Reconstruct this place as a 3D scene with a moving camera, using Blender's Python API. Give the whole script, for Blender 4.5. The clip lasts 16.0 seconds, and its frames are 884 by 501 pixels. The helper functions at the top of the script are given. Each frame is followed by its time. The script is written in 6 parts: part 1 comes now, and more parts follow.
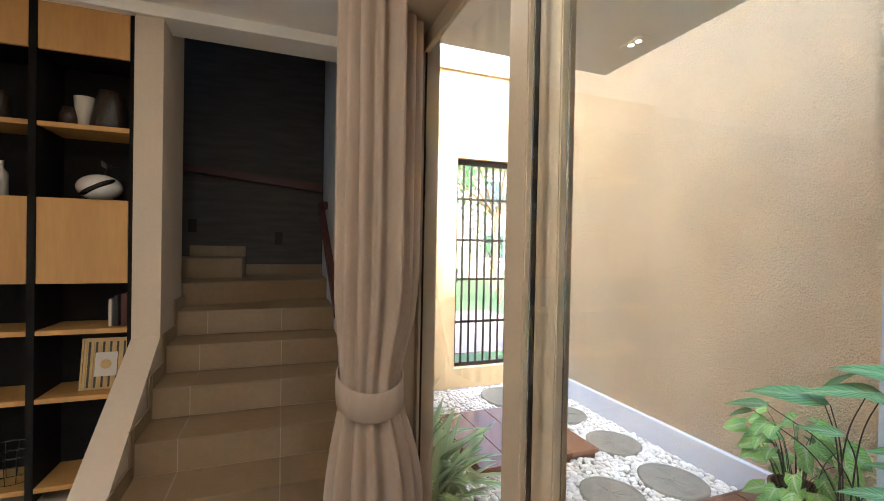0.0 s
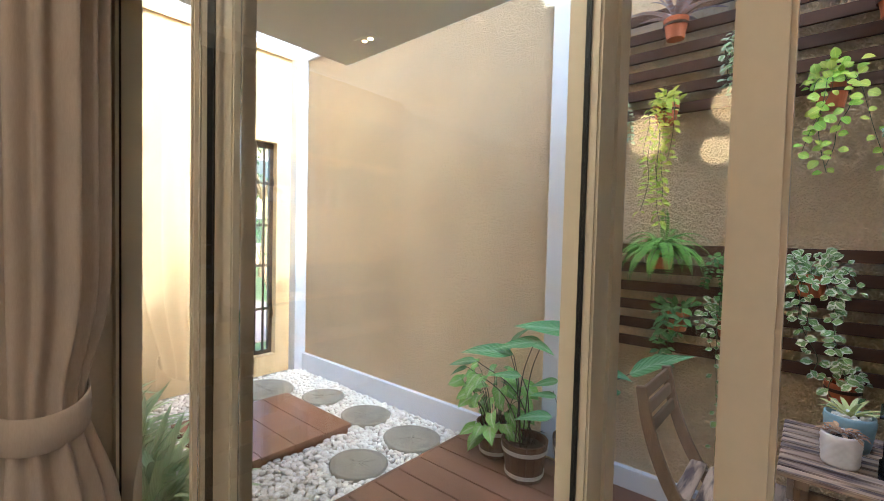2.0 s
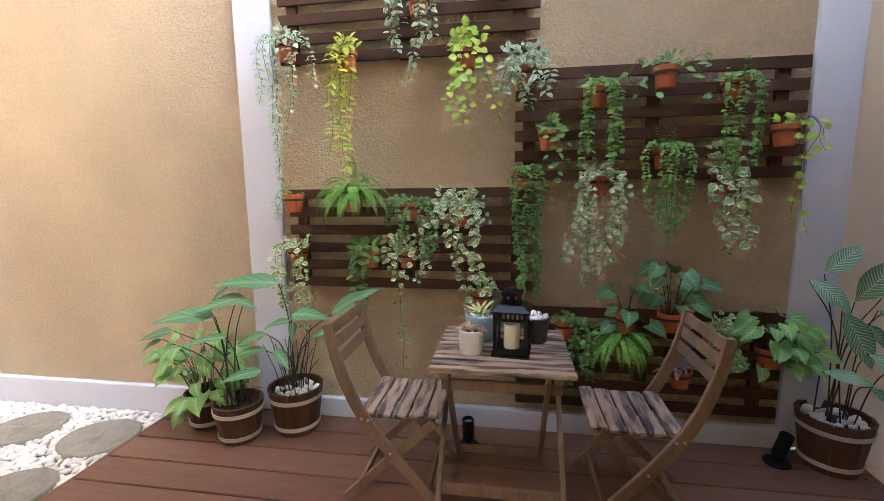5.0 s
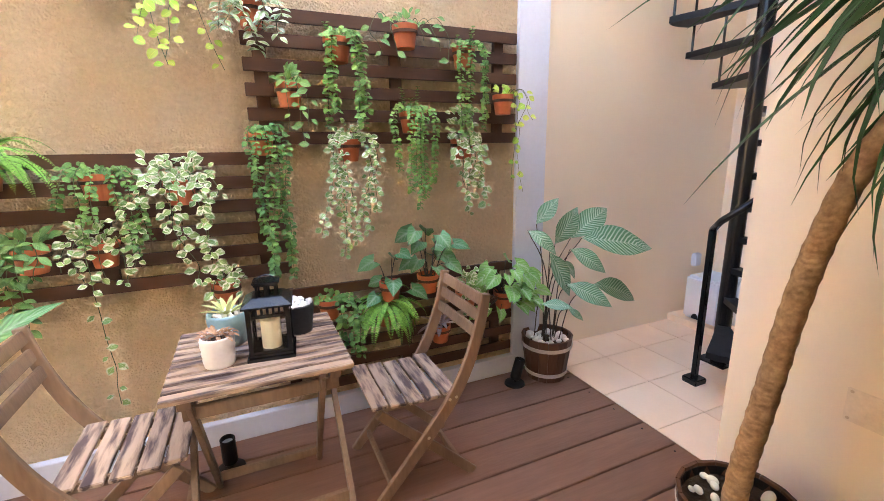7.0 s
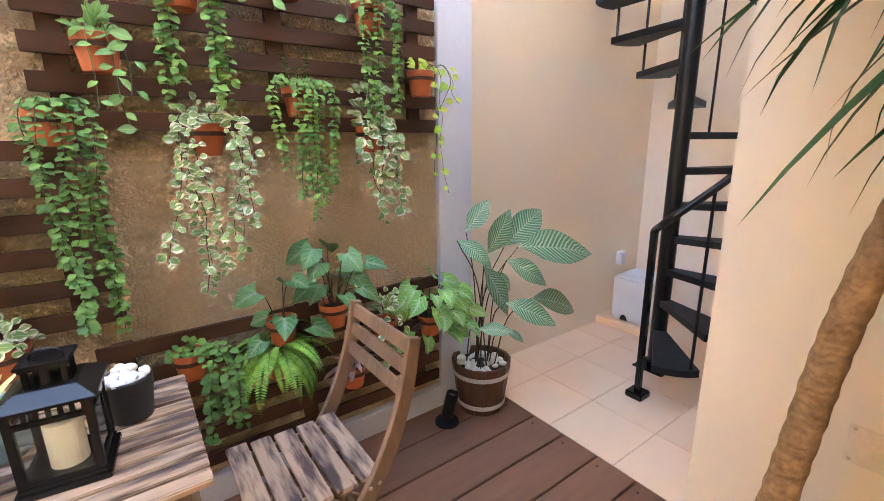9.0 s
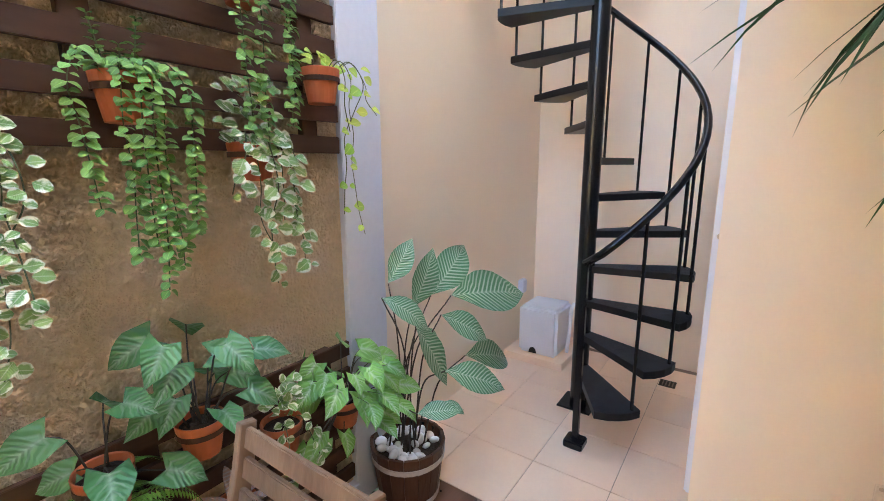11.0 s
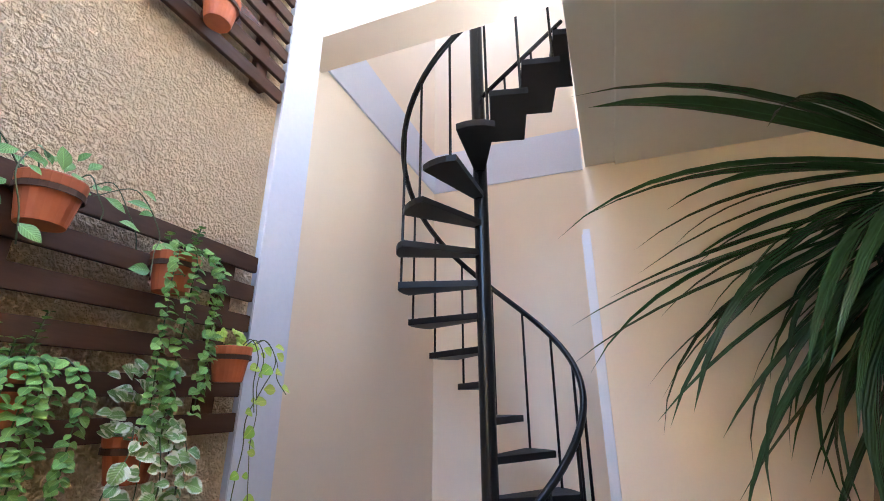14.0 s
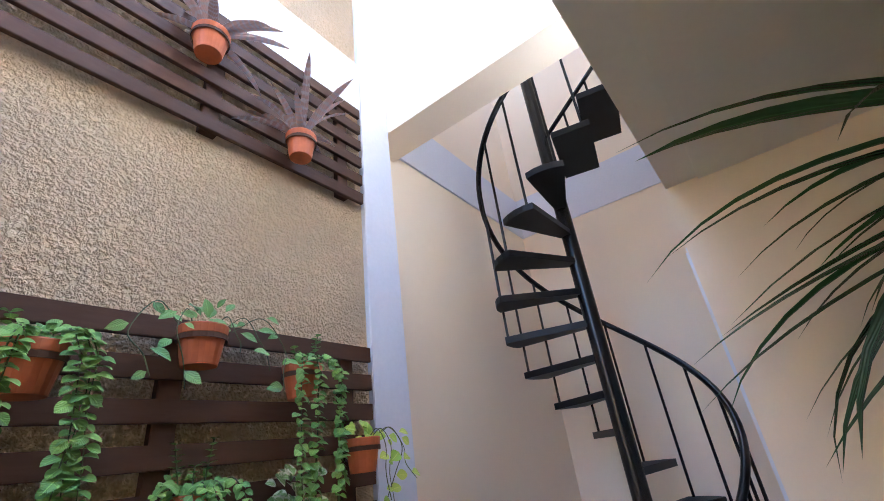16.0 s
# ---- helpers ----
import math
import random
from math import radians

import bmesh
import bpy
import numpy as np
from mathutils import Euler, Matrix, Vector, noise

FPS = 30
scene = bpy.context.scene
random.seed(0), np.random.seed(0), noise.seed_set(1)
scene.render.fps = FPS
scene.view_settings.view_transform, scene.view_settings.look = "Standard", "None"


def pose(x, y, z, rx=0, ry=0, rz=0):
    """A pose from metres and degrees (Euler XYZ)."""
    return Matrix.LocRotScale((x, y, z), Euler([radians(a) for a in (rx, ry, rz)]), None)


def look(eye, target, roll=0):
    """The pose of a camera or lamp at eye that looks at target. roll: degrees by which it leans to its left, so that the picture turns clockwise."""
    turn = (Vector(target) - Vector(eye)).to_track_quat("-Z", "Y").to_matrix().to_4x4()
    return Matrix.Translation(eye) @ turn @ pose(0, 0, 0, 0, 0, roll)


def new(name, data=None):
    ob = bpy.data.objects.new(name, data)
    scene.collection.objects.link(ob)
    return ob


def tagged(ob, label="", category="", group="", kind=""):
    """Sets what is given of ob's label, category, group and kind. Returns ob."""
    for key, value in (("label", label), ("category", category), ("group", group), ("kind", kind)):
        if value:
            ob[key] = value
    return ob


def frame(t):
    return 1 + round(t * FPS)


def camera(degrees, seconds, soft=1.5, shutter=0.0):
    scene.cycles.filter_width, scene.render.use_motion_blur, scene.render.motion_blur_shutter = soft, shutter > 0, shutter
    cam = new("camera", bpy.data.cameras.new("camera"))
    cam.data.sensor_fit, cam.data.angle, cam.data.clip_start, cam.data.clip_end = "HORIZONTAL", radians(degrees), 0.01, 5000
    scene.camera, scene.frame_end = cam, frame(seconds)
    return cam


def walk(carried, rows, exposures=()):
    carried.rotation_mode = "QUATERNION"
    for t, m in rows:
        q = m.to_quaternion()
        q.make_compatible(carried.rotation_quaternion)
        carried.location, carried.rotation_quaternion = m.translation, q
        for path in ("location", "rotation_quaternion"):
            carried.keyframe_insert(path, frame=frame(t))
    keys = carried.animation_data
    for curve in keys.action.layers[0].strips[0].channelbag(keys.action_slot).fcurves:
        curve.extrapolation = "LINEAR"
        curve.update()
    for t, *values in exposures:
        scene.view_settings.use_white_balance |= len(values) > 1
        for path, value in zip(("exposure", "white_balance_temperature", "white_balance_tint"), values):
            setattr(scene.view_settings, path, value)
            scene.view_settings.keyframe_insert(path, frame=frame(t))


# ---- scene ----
cam = camera(91.4, 16.0, soft=0.9)
PATH = [
    (0, (0.44, 0.474, 1.476), (-1.434, 1.173, 1.456), 1.1),
    (0.5, (0.453, 0.458, 1.475), (-1.346, 1.331, 1.435), 1.6),
    (1, (0.478, 0.485, 1.472), (-1.187, 1.591, 1.424), 1.6),
    (1.5, (0.52, 0.566, 1.475), (-0.971, 1.898, 1.414), 1.5),
    (2, (0.557, 0.621, 1.485), (-0.746, 2.136, 1.416), 1.4),
    (2.5, (0.589, 0.666, 1.491), (-0.427, 2.387, 1.412), 1.0),
    (3, (0.621, 0.693, 1.486), (-0.141, 2.54, 1.396), 0.7),
    (3.5, (0.657, 0.713, 1.482), (0.106, 2.633, 1.37), 0.3),
    (3.7, (0.676, 0.725, 1.48), (0.192, 2.661, 1.354), 0.2),
    (5.8, (0.889, 0.851, 1.454), (0.788, 2.814, 1.083), -1.1),
    (6, (0.892, 0.875, 1.454), (0.901, 2.838, 1.069), -1.1),
    (6.5, (0.836, 0.969, 1.47), (1.283, 2.871, 1.043), -0.9),
    (7, (0.823, 1.045, 1.455), (1.611, 2.827, 1.006), -0.9),
    (7.5, (0.856, 1.124, 1.442), (1.812, 2.816, 0.967), -0.3),
    (8, (0.918, 1.235, 1.443), (1.923, 2.895, 0.959), -0.3),
    (10.5, (1.185, 1.944, 1.43), (2.664, 3.225, 1.013), -0.5),
    (11, (1.204, 2.059, 1.45), (2.807, 3.193, 1.067), -0.3),
    (11.5, (1.208, 2.128, 1.461), (2.916, 3.116, 1.133), -0.5),
    (12, (1.201, 2.152, 1.482), (2.976, 3.054, 1.297), -0.4),
    (12.5, (1.195, 2.177, 1.509), (3.017, 2.999, 1.575), -0.4),
    (13, (1.183, 2.185, 1.535), (3.018, 2.931, 1.811), -0.3),
    (13.5, (1.151, 2.159, 1.571), (2.966, 2.857, 2.038), -0.1),
    (14, (1.101, 2.114, 1.601), (2.875, 2.77, 2.249), -0.0),
    (14.5, (1.066, 2.066, 1.635), (2.791, 2.697, 2.427), -2.0),
    (15, (1.037, 2.038, 1.659), (2.735, 2.668, 2.507), -5.7),
    (15.5, (1.044, 2.031, 1.666), (2.688, 2.781, 2.524), -8.3),
    (16, (1.059, 2.028, 1.658), (2.55, 3.044, 2.522), -7.5),
]
EXPOSURES = [(0, 3.76, 5050, 2), (1.5, 3.62, 5050, 0), (2.5, 3.35, 5150, 2), (3.7, 3.55, 5400, 4), (6, 4.05, 5650, 6), (7, 4.9, 5850, 8), (8, 4.92, 5950, 8), (11, 4.75, 5550, 4), (12.5, 4.7, 5400, 4), (13.5, 4.45, 5300, 5), (14.5, 4.14, 5100, 7), (16, 3.84, 5050, 7)]
walk(cam, [(t, look(eye, target, roll)) for t, eye, target, roll in PATH], EXPOSURES)

# ---- light ----
scene.cycles.max_bounces, scene.cycles.diffuse_bounces = 16, 8
world = bpy.data.worlds.new("world")
scene.world = world
world.use_nodes = True
sky = world.node_tree.nodes.new("ShaderNodeTexSky")
sky.sky_type, sky.sun_disc = "NISHITA", False
sky.sun_elevation, sky.sun_rotation = radians(40), radians(90)
sky.air_density, sky.dust_density, sky.ozone_density = 1.0, 5.0, 1.0
world.node_tree.nodes["Background"].inputs["Strength"].default_value = 0.15
world.node_tree.links.new(sky.outputs["Color"], world.node_tree.nodes["Background"].inputs["Color"])
sun = new("sun", bpy.data.lights.new("sun", "SUN"))
sun.data.energy, sun.data.angle, sun.data.color = 0.45, radians(1.0), (1.0, 0.93, 0.82)
sun.matrix_world = look((8, 0, 6.71), (0, 0.0, 0))


def area_lamp(name, eye, target, size, power, color):
    ob = new(name, bpy.data.lights.new(name, "AREA"))
    ob.data.size, ob.data.energy, ob.data.color = size, power, color
    ob.matrix_world = look(eye, target)
    return ob


# unseen lamps added under the ceiling to brighten shelf, stair, curtain and door
area_lamp("room_fill_lamp", (-0.6, -0.9, 2.83), (-0.6, -0.9, 0), 0.14, 0.18, (1.0, 0.80, 0.58))
area_lamp("room_fill_lamp", (-1.75, 0.25, 2.83), (-1.75, 0.25, 0), 0.14, 0.24, (1.0, 0.80, 0.58))
area_lamp("room_fill_lamp", (-0.1, 0.1, 2.83), (-0.1, 0.1, 0), 0.14, 1.25, (1.0, 0.80, 0.58))
area_lamp("room_fill_lamp", (1.8, -1.6, 2.83), (1.8, -1.6, 0), 0.14, 0.3, (1.0, 0.80, 0.58))


# daylight of the living room's own window, in its opening
window_light = area_lamp("window_light", (2.9, -4.17, 1.35), (2.9, 0, 1.2), 1.5, 0.5, (0.95, 0.97, 1.0))


# ---- materials ----
def material(name, col, col2=None, rough=0.6, scale=6.0, fine=80.0, bump=0.0, bump_scale=60.0, metal=0.0, stretch=(1, 1, 1),
             mix=0.5, each=0.0, coat=0.0, dist=0.01, transl=0.0, spec=0.5):
    """Principled surface with colour variation at two scales and fine relief; each: how far single pieces differ."""
    m = bpy.data.materials.new(name)
    m.use_nodes = True
    n, k = m.node_tree.nodes, m.node_tree.links
    b = n["Principled BSDF"]
    b.inputs["Roughness"].default_value, b.inputs["Metallic"].default_value = rough, metal
    b.inputs["Coat Weight"].default_value, b.inputs["Specular IOR Level"].default_value = coat, spec
    co = n.new("ShaderNodeTexCoord")
    mp = n.new("ShaderNodeMapping")
    mp.inputs["Scale"].default_value = stretch
    k.new(co.outputs["Object"], mp.inputs["Vector"])
    vec = mp.outputs["Vector"]
    if each:
        info = n.new("ShaderNodeObjectInfo")
        add = n.new("ShaderNodeVectorMath")
        add.operation = "MULTIPLY_ADD"
        k.new(info.outputs["Random"], add.inputs[0])
        add.inputs[1].default_value = (37, 53, 71)
        k.new(vec, add.inputs[2])
        vec = add.outputs["Vector"]
    big, small = n.new("ShaderNodeTexNoise"), n.new("ShaderNodeTexNoise")
    for t, s in ((big, scale), (small, fine)):
        t.inputs["Scale"].default_value, t.inputs["Detail"].default_value = s, 4
        k.new(vec, t.inputs["Vector"])
    blend = n.new("ShaderNodeMath")
    blend.operation = "MULTIPLY_ADD"
    k.new(small.outputs["Fac"], blend.inputs[0])
    blend.inputs[1].default_value = 0.6
    k.new(big.outputs["Fac"], blend.inputs[2])
    ramp = n.new("ShaderNodeMapRange")
    ramp.inputs["From Min"].default_value, ramp.inputs["From Max"].default_value = 0.55, 1.05
    k.new(blend.outputs["Value"], ramp.inputs["Value"])
    mx = n.new("ShaderNodeMix")
    mx.data_type = "RGBA"
    col2 = col2 or tuple(c * 0.8 for c in col)
    mx.inputs["A"].default_value, mx.inputs["B"].default_value = (*col, 1), (*[a + (c - a) * mix * 2 for a, c in zip(col, col2)], 1)
    k.new(ramp.outputs["Result"], mx.inputs["Factor"])
    out = mx.outputs["Result"]
    if each:
        hue = n.new("ShaderNodeHueSaturation")
        val = n.new("ShaderNodeMapRange")
        val.inputs["To Min"].default_value, val.inputs["To Max"].default_value = 1 - each, 1 + each
        k.new(info.outputs["Random"], val.inputs["Value"])
        k.new(val.outputs["Result"], hue.inputs["Value"])
        k.new(out, hue.inputs["Color"])
        out = hue.outputs["Color"]
    k.new(out, b.inputs["Base Color"])
    if bump:
        tex = n.new("ShaderNodeTexNoise")
        tex.inputs["Scale"].default_value, tex.inputs["Detail"].default_value = bump_scale, 3
        k.new(vec, tex.inputs["Vector"])
        bp = n.new("ShaderNodeBump")
        bp.inputs["Strength"].default_value, bp.inputs["Distance"].default_value = bump, dist
        k.new(tex.outputs["Fac"], bp.inputs["Height"])
        k.new(bp.outputs["Normal"], b.inputs["Normal"])
    if transl:
        b.inputs["Subsurface Weight"].default_value = 0.0
        tr, ad = n.new("ShaderNodeBsdfTranslucent"), n.new("ShaderNodeMixShader")
        k.new(out, tr.inputs["Color"])
        ad.inputs["Fac"].default_value = transl
        k.new(b.outputs["BSDF"], ad.inputs[1])
        k.new(tr.outputs["BSDF"], ad.inputs[2])
        k.new(ad.outputs["Shader"], n["Material Output"].inputs["Surface"])
    return m


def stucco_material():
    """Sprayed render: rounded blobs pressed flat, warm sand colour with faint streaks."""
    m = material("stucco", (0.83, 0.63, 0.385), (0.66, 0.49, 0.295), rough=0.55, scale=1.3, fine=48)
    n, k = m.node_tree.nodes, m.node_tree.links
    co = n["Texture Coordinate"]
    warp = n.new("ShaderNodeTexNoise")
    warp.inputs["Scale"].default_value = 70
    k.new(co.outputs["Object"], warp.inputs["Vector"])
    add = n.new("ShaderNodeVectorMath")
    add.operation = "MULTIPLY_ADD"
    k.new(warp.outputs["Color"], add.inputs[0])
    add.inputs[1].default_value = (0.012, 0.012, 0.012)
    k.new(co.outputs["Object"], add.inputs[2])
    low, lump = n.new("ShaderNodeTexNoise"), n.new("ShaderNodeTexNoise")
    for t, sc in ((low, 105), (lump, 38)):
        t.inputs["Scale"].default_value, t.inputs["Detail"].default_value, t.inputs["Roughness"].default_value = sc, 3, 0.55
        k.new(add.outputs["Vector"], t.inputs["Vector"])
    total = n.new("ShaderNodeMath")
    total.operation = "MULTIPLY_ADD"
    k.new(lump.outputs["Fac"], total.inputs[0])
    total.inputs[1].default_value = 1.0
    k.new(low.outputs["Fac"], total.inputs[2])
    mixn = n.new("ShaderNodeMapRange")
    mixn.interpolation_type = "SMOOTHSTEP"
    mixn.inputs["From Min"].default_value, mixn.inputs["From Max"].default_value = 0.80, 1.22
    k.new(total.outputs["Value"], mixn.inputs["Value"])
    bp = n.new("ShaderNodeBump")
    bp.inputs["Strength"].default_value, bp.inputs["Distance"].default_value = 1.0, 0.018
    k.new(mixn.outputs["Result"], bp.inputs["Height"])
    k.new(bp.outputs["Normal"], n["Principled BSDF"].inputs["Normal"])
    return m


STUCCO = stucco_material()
PAINT = material("beige_paint", (0.84, 0.73, 0.585), (0.81, 0.70, 0.555), rough=0.7, scale=1.5, fine=120, bump=0.05, bump_scale=180)
WARM_PAINT = material("cream_wall", (0.78, 0.59, 0.33), (0.74, 0.55, 0.30), rough=0.75, scale=1.5, fine=90, bump=0.12, bump_scale=120)
WHITE = material("white_paint", (0.66, 0.68, 0.77), (0.60, 0.62, 0.71), rough=0.6, scale=1.2, fine=60, bump=0.04, bump_scale=120)
SOFFIT = material("soffit_paint", (0.87, 0.85, 0.81), (0.83, 0.81, 0.77), rough=0.7, scale=1.5, fine=40)
INNER = material("interior_paint", (0.60, 0.49, 0.37), (0.55, 0.445, 0.335), rough=0.7, scale=1.2, fine=60)
DARKPAPER = material("dark_wallpaper", (0.05, 0.048, 0.047), (0.085, 0.08, 0.077), rough=0.6, scale=3, fine=90, stretch=(1, 1, 8), bump=0.2, spec=0.15)
STEPTILE = material("stair_tile", (0.25, 0.17, 0.088), (0.20, 0.135, 0.07), rough=0.35, scale=3, fine=30, each=0.05)
GROUT = material("grout", (0.40, 0.33, 0.25), rough=0.9)
DECK = material("deck_board", (0.215, 0.110, 0.068), (0.15, 0.074, 0.046), rough=0.38, scale=3, fine=40, stretch=(0.15, 1, 1), bump=0.15, bump_scale=90, each=0.08, spec=0.35)
TILE = material("floor_tile", (0.88, 0.66, 0.46), (0.83, 0.61, 0.42), rough=0.3, scale=5, fine=60, each=0.04)
JOINT = material("tile_joint", (0.22, 0.15, 0.10), rough=0.9)
TRELLIS = material("trellis_paint", (0.090, 0.046, 0.028), (0.062, 0.031, 0.019), rough=0.5, scale=4, fine=50, stretch=(0.2, 1, 1), bump=0.1, each=0.1, spec=0.2)
TERRA = material("terracotta_plastic", (0.50, 0.135, 0.045), (0.38, 0.10, 0.035), rough=0.5, scale=8, fine=50, each=0.12)
SOIL = material("soil", (0.03, 0.02, 0.013), (0.06, 0.04, 0.026), rough=0.95, scale=30, fine=120, bump=0.8, bump_scale=90, spec=0.2)
STEEL = material("black_steel", (0.005, 0.005, 0.006), (0.009, 0.009, 0.010), rough=0.25, scale=8, fine=90, bump=0.05, bump_scale=120, spec=0.35)
TREAD = material("tread_paint", (0.030, 0.031, 0.035), (0.012, 0.012, 0.013), rough=0.6, spec=0.25, scale=18, fine=140, bump=0.25, bump_scale=160)
TREADSIDE = material("tread_steel", (0.006, 0.006, 0.007), (0.011, 0.011, 0.012), rough=0.42, scale=8, fine=90, spec=0.2)
ALU = material("champagne_aluminium", (0.58, 0.475, 0.345), (0.52, 0.425, 0.31), rough=0.4, metal=0.1, scale=3, fine=80)
GASKET = material("black_gasket", (0.006, 0.006, 0.006), rough=0.5, spec=0.3)
CURTAIN = material("linen_curtain", (0.50, 0.395, 0.31), (0.43, 0.335, 0.26), rough=0.9, scale=25, fine=260, stretch=(1, 1, 0.2), bump=0.25, bump_scale=400, dist=0.002, transl=0.22)
OAK = material("oak_veneer", (0.52, 0.29, 0.085), (0.42, 0.225, 0.062), rough=0.5, scale=5, fine=60, stretch=(1, 1, 0.12))
BLACKSHELF = material("black_shelf", (0.007, 0.006, 0.006), (0.011, 0.010, 0.009), rough=0.6, scale=4, spec=0.1)
TEAK = material("weathered_teak", (0.26, 0.165, 0.098), (0.155, 0.095, 0.056), rough=0.55, scale=10, fine=70, stretch=(1, 1, 0.2), bump=0.15, bump_scale=120, each=0.1)
BARREL = material("barrel_wood", (0.115, 0.050, 0.024), (0.07, 0.030, 0.015), rough=0.5, scale=10, fine=60, stretch=(1, 1, 0.15), bump=0.2, each=0.12, spec=0.35)
BAND = material("white_band", (0.62, 0.55, 0.50), (0.52, 0.46, 0.42), rough=0.6, scale=12)
PEBBLE = material("white_pebble", (0.76, 0.73, 0.69), (0.62, 0.58, 0.53), rough=0.55, scale=9, fine=60)
SLABSTONE = material("stepping_stone", (0.29, 0.27, 0.22), (0.20, 0.18, 0.145), rough=0.85, scale=9, fine=60, bump=0.5, bump_scale=40)
CONCRETE = material("concrete_kerb", (0.45, 0.43, 0.40), (0.36, 0.34, 0.31), rough=0.9, scale=6, fine=60, bump=0.3)
GATE = material("gate_paint", (0.045, 0.028, 0.020), (0.03, 0.02, 0.015), rough=0.4, scale=6)
ROOMTILE = material("room_floor", (0.50, 0.42, 0.33), (0.45, 0.37, 0.29), rough=0.25, scale=2, fine=30)


def glass_material():
    m = bpy.data.materials.new("clear_glass")
    m.use_nodes = True
    b = m.node_tree.nodes["Principled BSDF"]
    b.inputs["Transmission Weight"].default_value, b.inputs["Roughness"].default_value, b.inputs["IOR"].default_value = 1.0, 0.0, 1.33
    b.inputs["Base Color"].default_value = (0.96, 0.98, 0.97, 1)
    return m


GLASS = glass_material()


# ---- mesh helpers ----
def put(bm, m, ob_name, parent=None, smooth=False):
    me = bpy.data.meshes.new(ob_name)
    bm.normal_update()
    bm.to_mesh(me)
    bm.free()
    me.materials.append(m)
    if smooth:
        me.shade_smooth()
    ob = new(ob_name, me)
    ob.parent = parent
    return ob


def part(name, bm, m, parent, label="", smooth=False):
    return tagged(put(bm, m, name, parent, smooth), label)


def thing(name, at, label, category, group="", kind="", turn=0.0):
    ob = new(name)
    ob.matrix_world = pose(*at, 0, 0, turn)
    ob.empty_display_size = 0.1
    return tagged(ob, label, category, group, kind)


def structure(name, bm, m, label, category, smooth=False):
    return tagged(put(bm, m, name, None, smooth), label, category, "", "structure")


def boxes(*rows, bevel=0.0):
    """Boxes from x0, x1, y0, y1, z0, z1."""
    bm = bmesh.new()
    for x0, x1, y0, y1, z0, z1 in rows:
        bmesh.ops.create_cube(bm, size=1, matrix=Matrix.LocRotScale(((x0 + x1) / 2, (y0 + y1) / 2, (z0 + z1) / 2), None, (x1 - x0, y1 - y0, z1 - z0)))
    if bevel:
        bmesh.ops.bevel(bm, geom=bm.edges[:], offset=bevel, segments=2, affect="EDGES", clamp_overlap=True)
    return bm


def beam(a, b, w, d, up=(0, 0, 1), bevel=0.0, bm=None):
    """A bar of section w by d from a to b."""
    bm2 = bmesh.new()
    a, b = Vector(a), Vector(b)
    z = (b - a).normalized()
    x = Vector(up).cross(z)
    x = x.normalized() if x.length > 1e-4 else Vector((1, 0, 0))
    y = z.cross(x)
    m = Matrix((x, y, z)).transposed().to_4x4()
    m.translation = (a + b) / 2
    bmesh.ops.create_cube(bm2, size=1, matrix=m @ Matrix.Diagonal((w, d, (b - a).length, 1)))
    if bevel:
        bmesh.ops.bevel(bm2, geom=bm2.edges[:], offset=bevel, segments=2, affect="EDGES", clamp_overlap=True)
    if bm is None:
        return bm2
    me = bpy.data.meshes.new("scratch")
    bm2.to_mesh(me)
    bm2.free()
    bm.from_mesh(me)
    bpy.data.meshes.remove(me)
    return bm


def lathe(profile, sides=24, bm=None, at=(0, 0, 0)):
    """A turned body from (radius, height) pairs."""
    bm = bm or bmesh.new()
    rings = []
    for r, z in profile:
        if r < 1e-5:
            rings.append([bm.verts.new((at[0], at[1], at[2] + z))])
        else:
            rings.append([bm.verts.new((at[0] + r * math.cos(6.28319 * i / sides), at[1] + r * math.sin(6.28319 * i / sides), at[2] + z)) for i in range(sides)])
    for p, q in zip(rings, rings[1:]):
        for i in range(sides):
            j = (i + 1) % sides
            vs = [p[i % len(p)], p[j % len(p)], q[j % len(q)], q[i % len(q)]]
            vs = list(dict.fromkeys(vs))
            if len(vs) > 2:
                bm.faces.new(vs)
    return bm


def tube(points, radius, sides=8, bm=None, taper=1.0):
    """A round bar along points; taper: its end's share of the radius."""
    bm = bm or bmesh.new()
    pts = [Vector(p) for p in points]
    rings, n = [], len(pts)
    side = None
    for i, p in enumerate(pts):
        d = (pts[min(i + 1, n - 1)] - pts[max(i - 1, 0)]).normalized()
        if side is None:
            side = d.orthogonal()
        x = (side - d * side.dot(d)).normalized()
        side = x
        y = d.cross(x)
        r = (radius[i] if isinstance(radius, (list, tuple)) else radius) * (1 + (taper - 1) * i / max(n - 1, 1))
        rings.append([bm.verts.new(p + r * (x * math.cos(6.28319 * k / sides) + y * math.sin(6.28319 * k / sides))) for k in range(sides)])
    for p, q in zip(rings, rings[1:]):
        for k in range(sides):
            bm.faces.new((p[k], p[(k + 1) % sides], q[(k + 1) % sides], q[k]))
    bm.faces.new(rings[0][::-1])
    bm.faces.new(rings[-1])
    return bm


def curve_points(points, steps=6):
    """A smooth line through points."""
    pts = [Vector(p) for p in points]
    pts = [2 * pts[0] - pts[1]] + pts + [2 * pts[-1] - pts[-2]]
    out = []
    for a, b, c, d in zip(pts, pts[1:], pts[2:], pts[3:]):
        for i in range(steps):
            u = i / steps
            out.append(0.5 * ((2 * b) + (c - a) * u + (2 * a - 5 * b + 4 * c - d) * u * u + (3 * b - a - 3 * c + d) * u ** 3))
    return out + [pts[-2]]


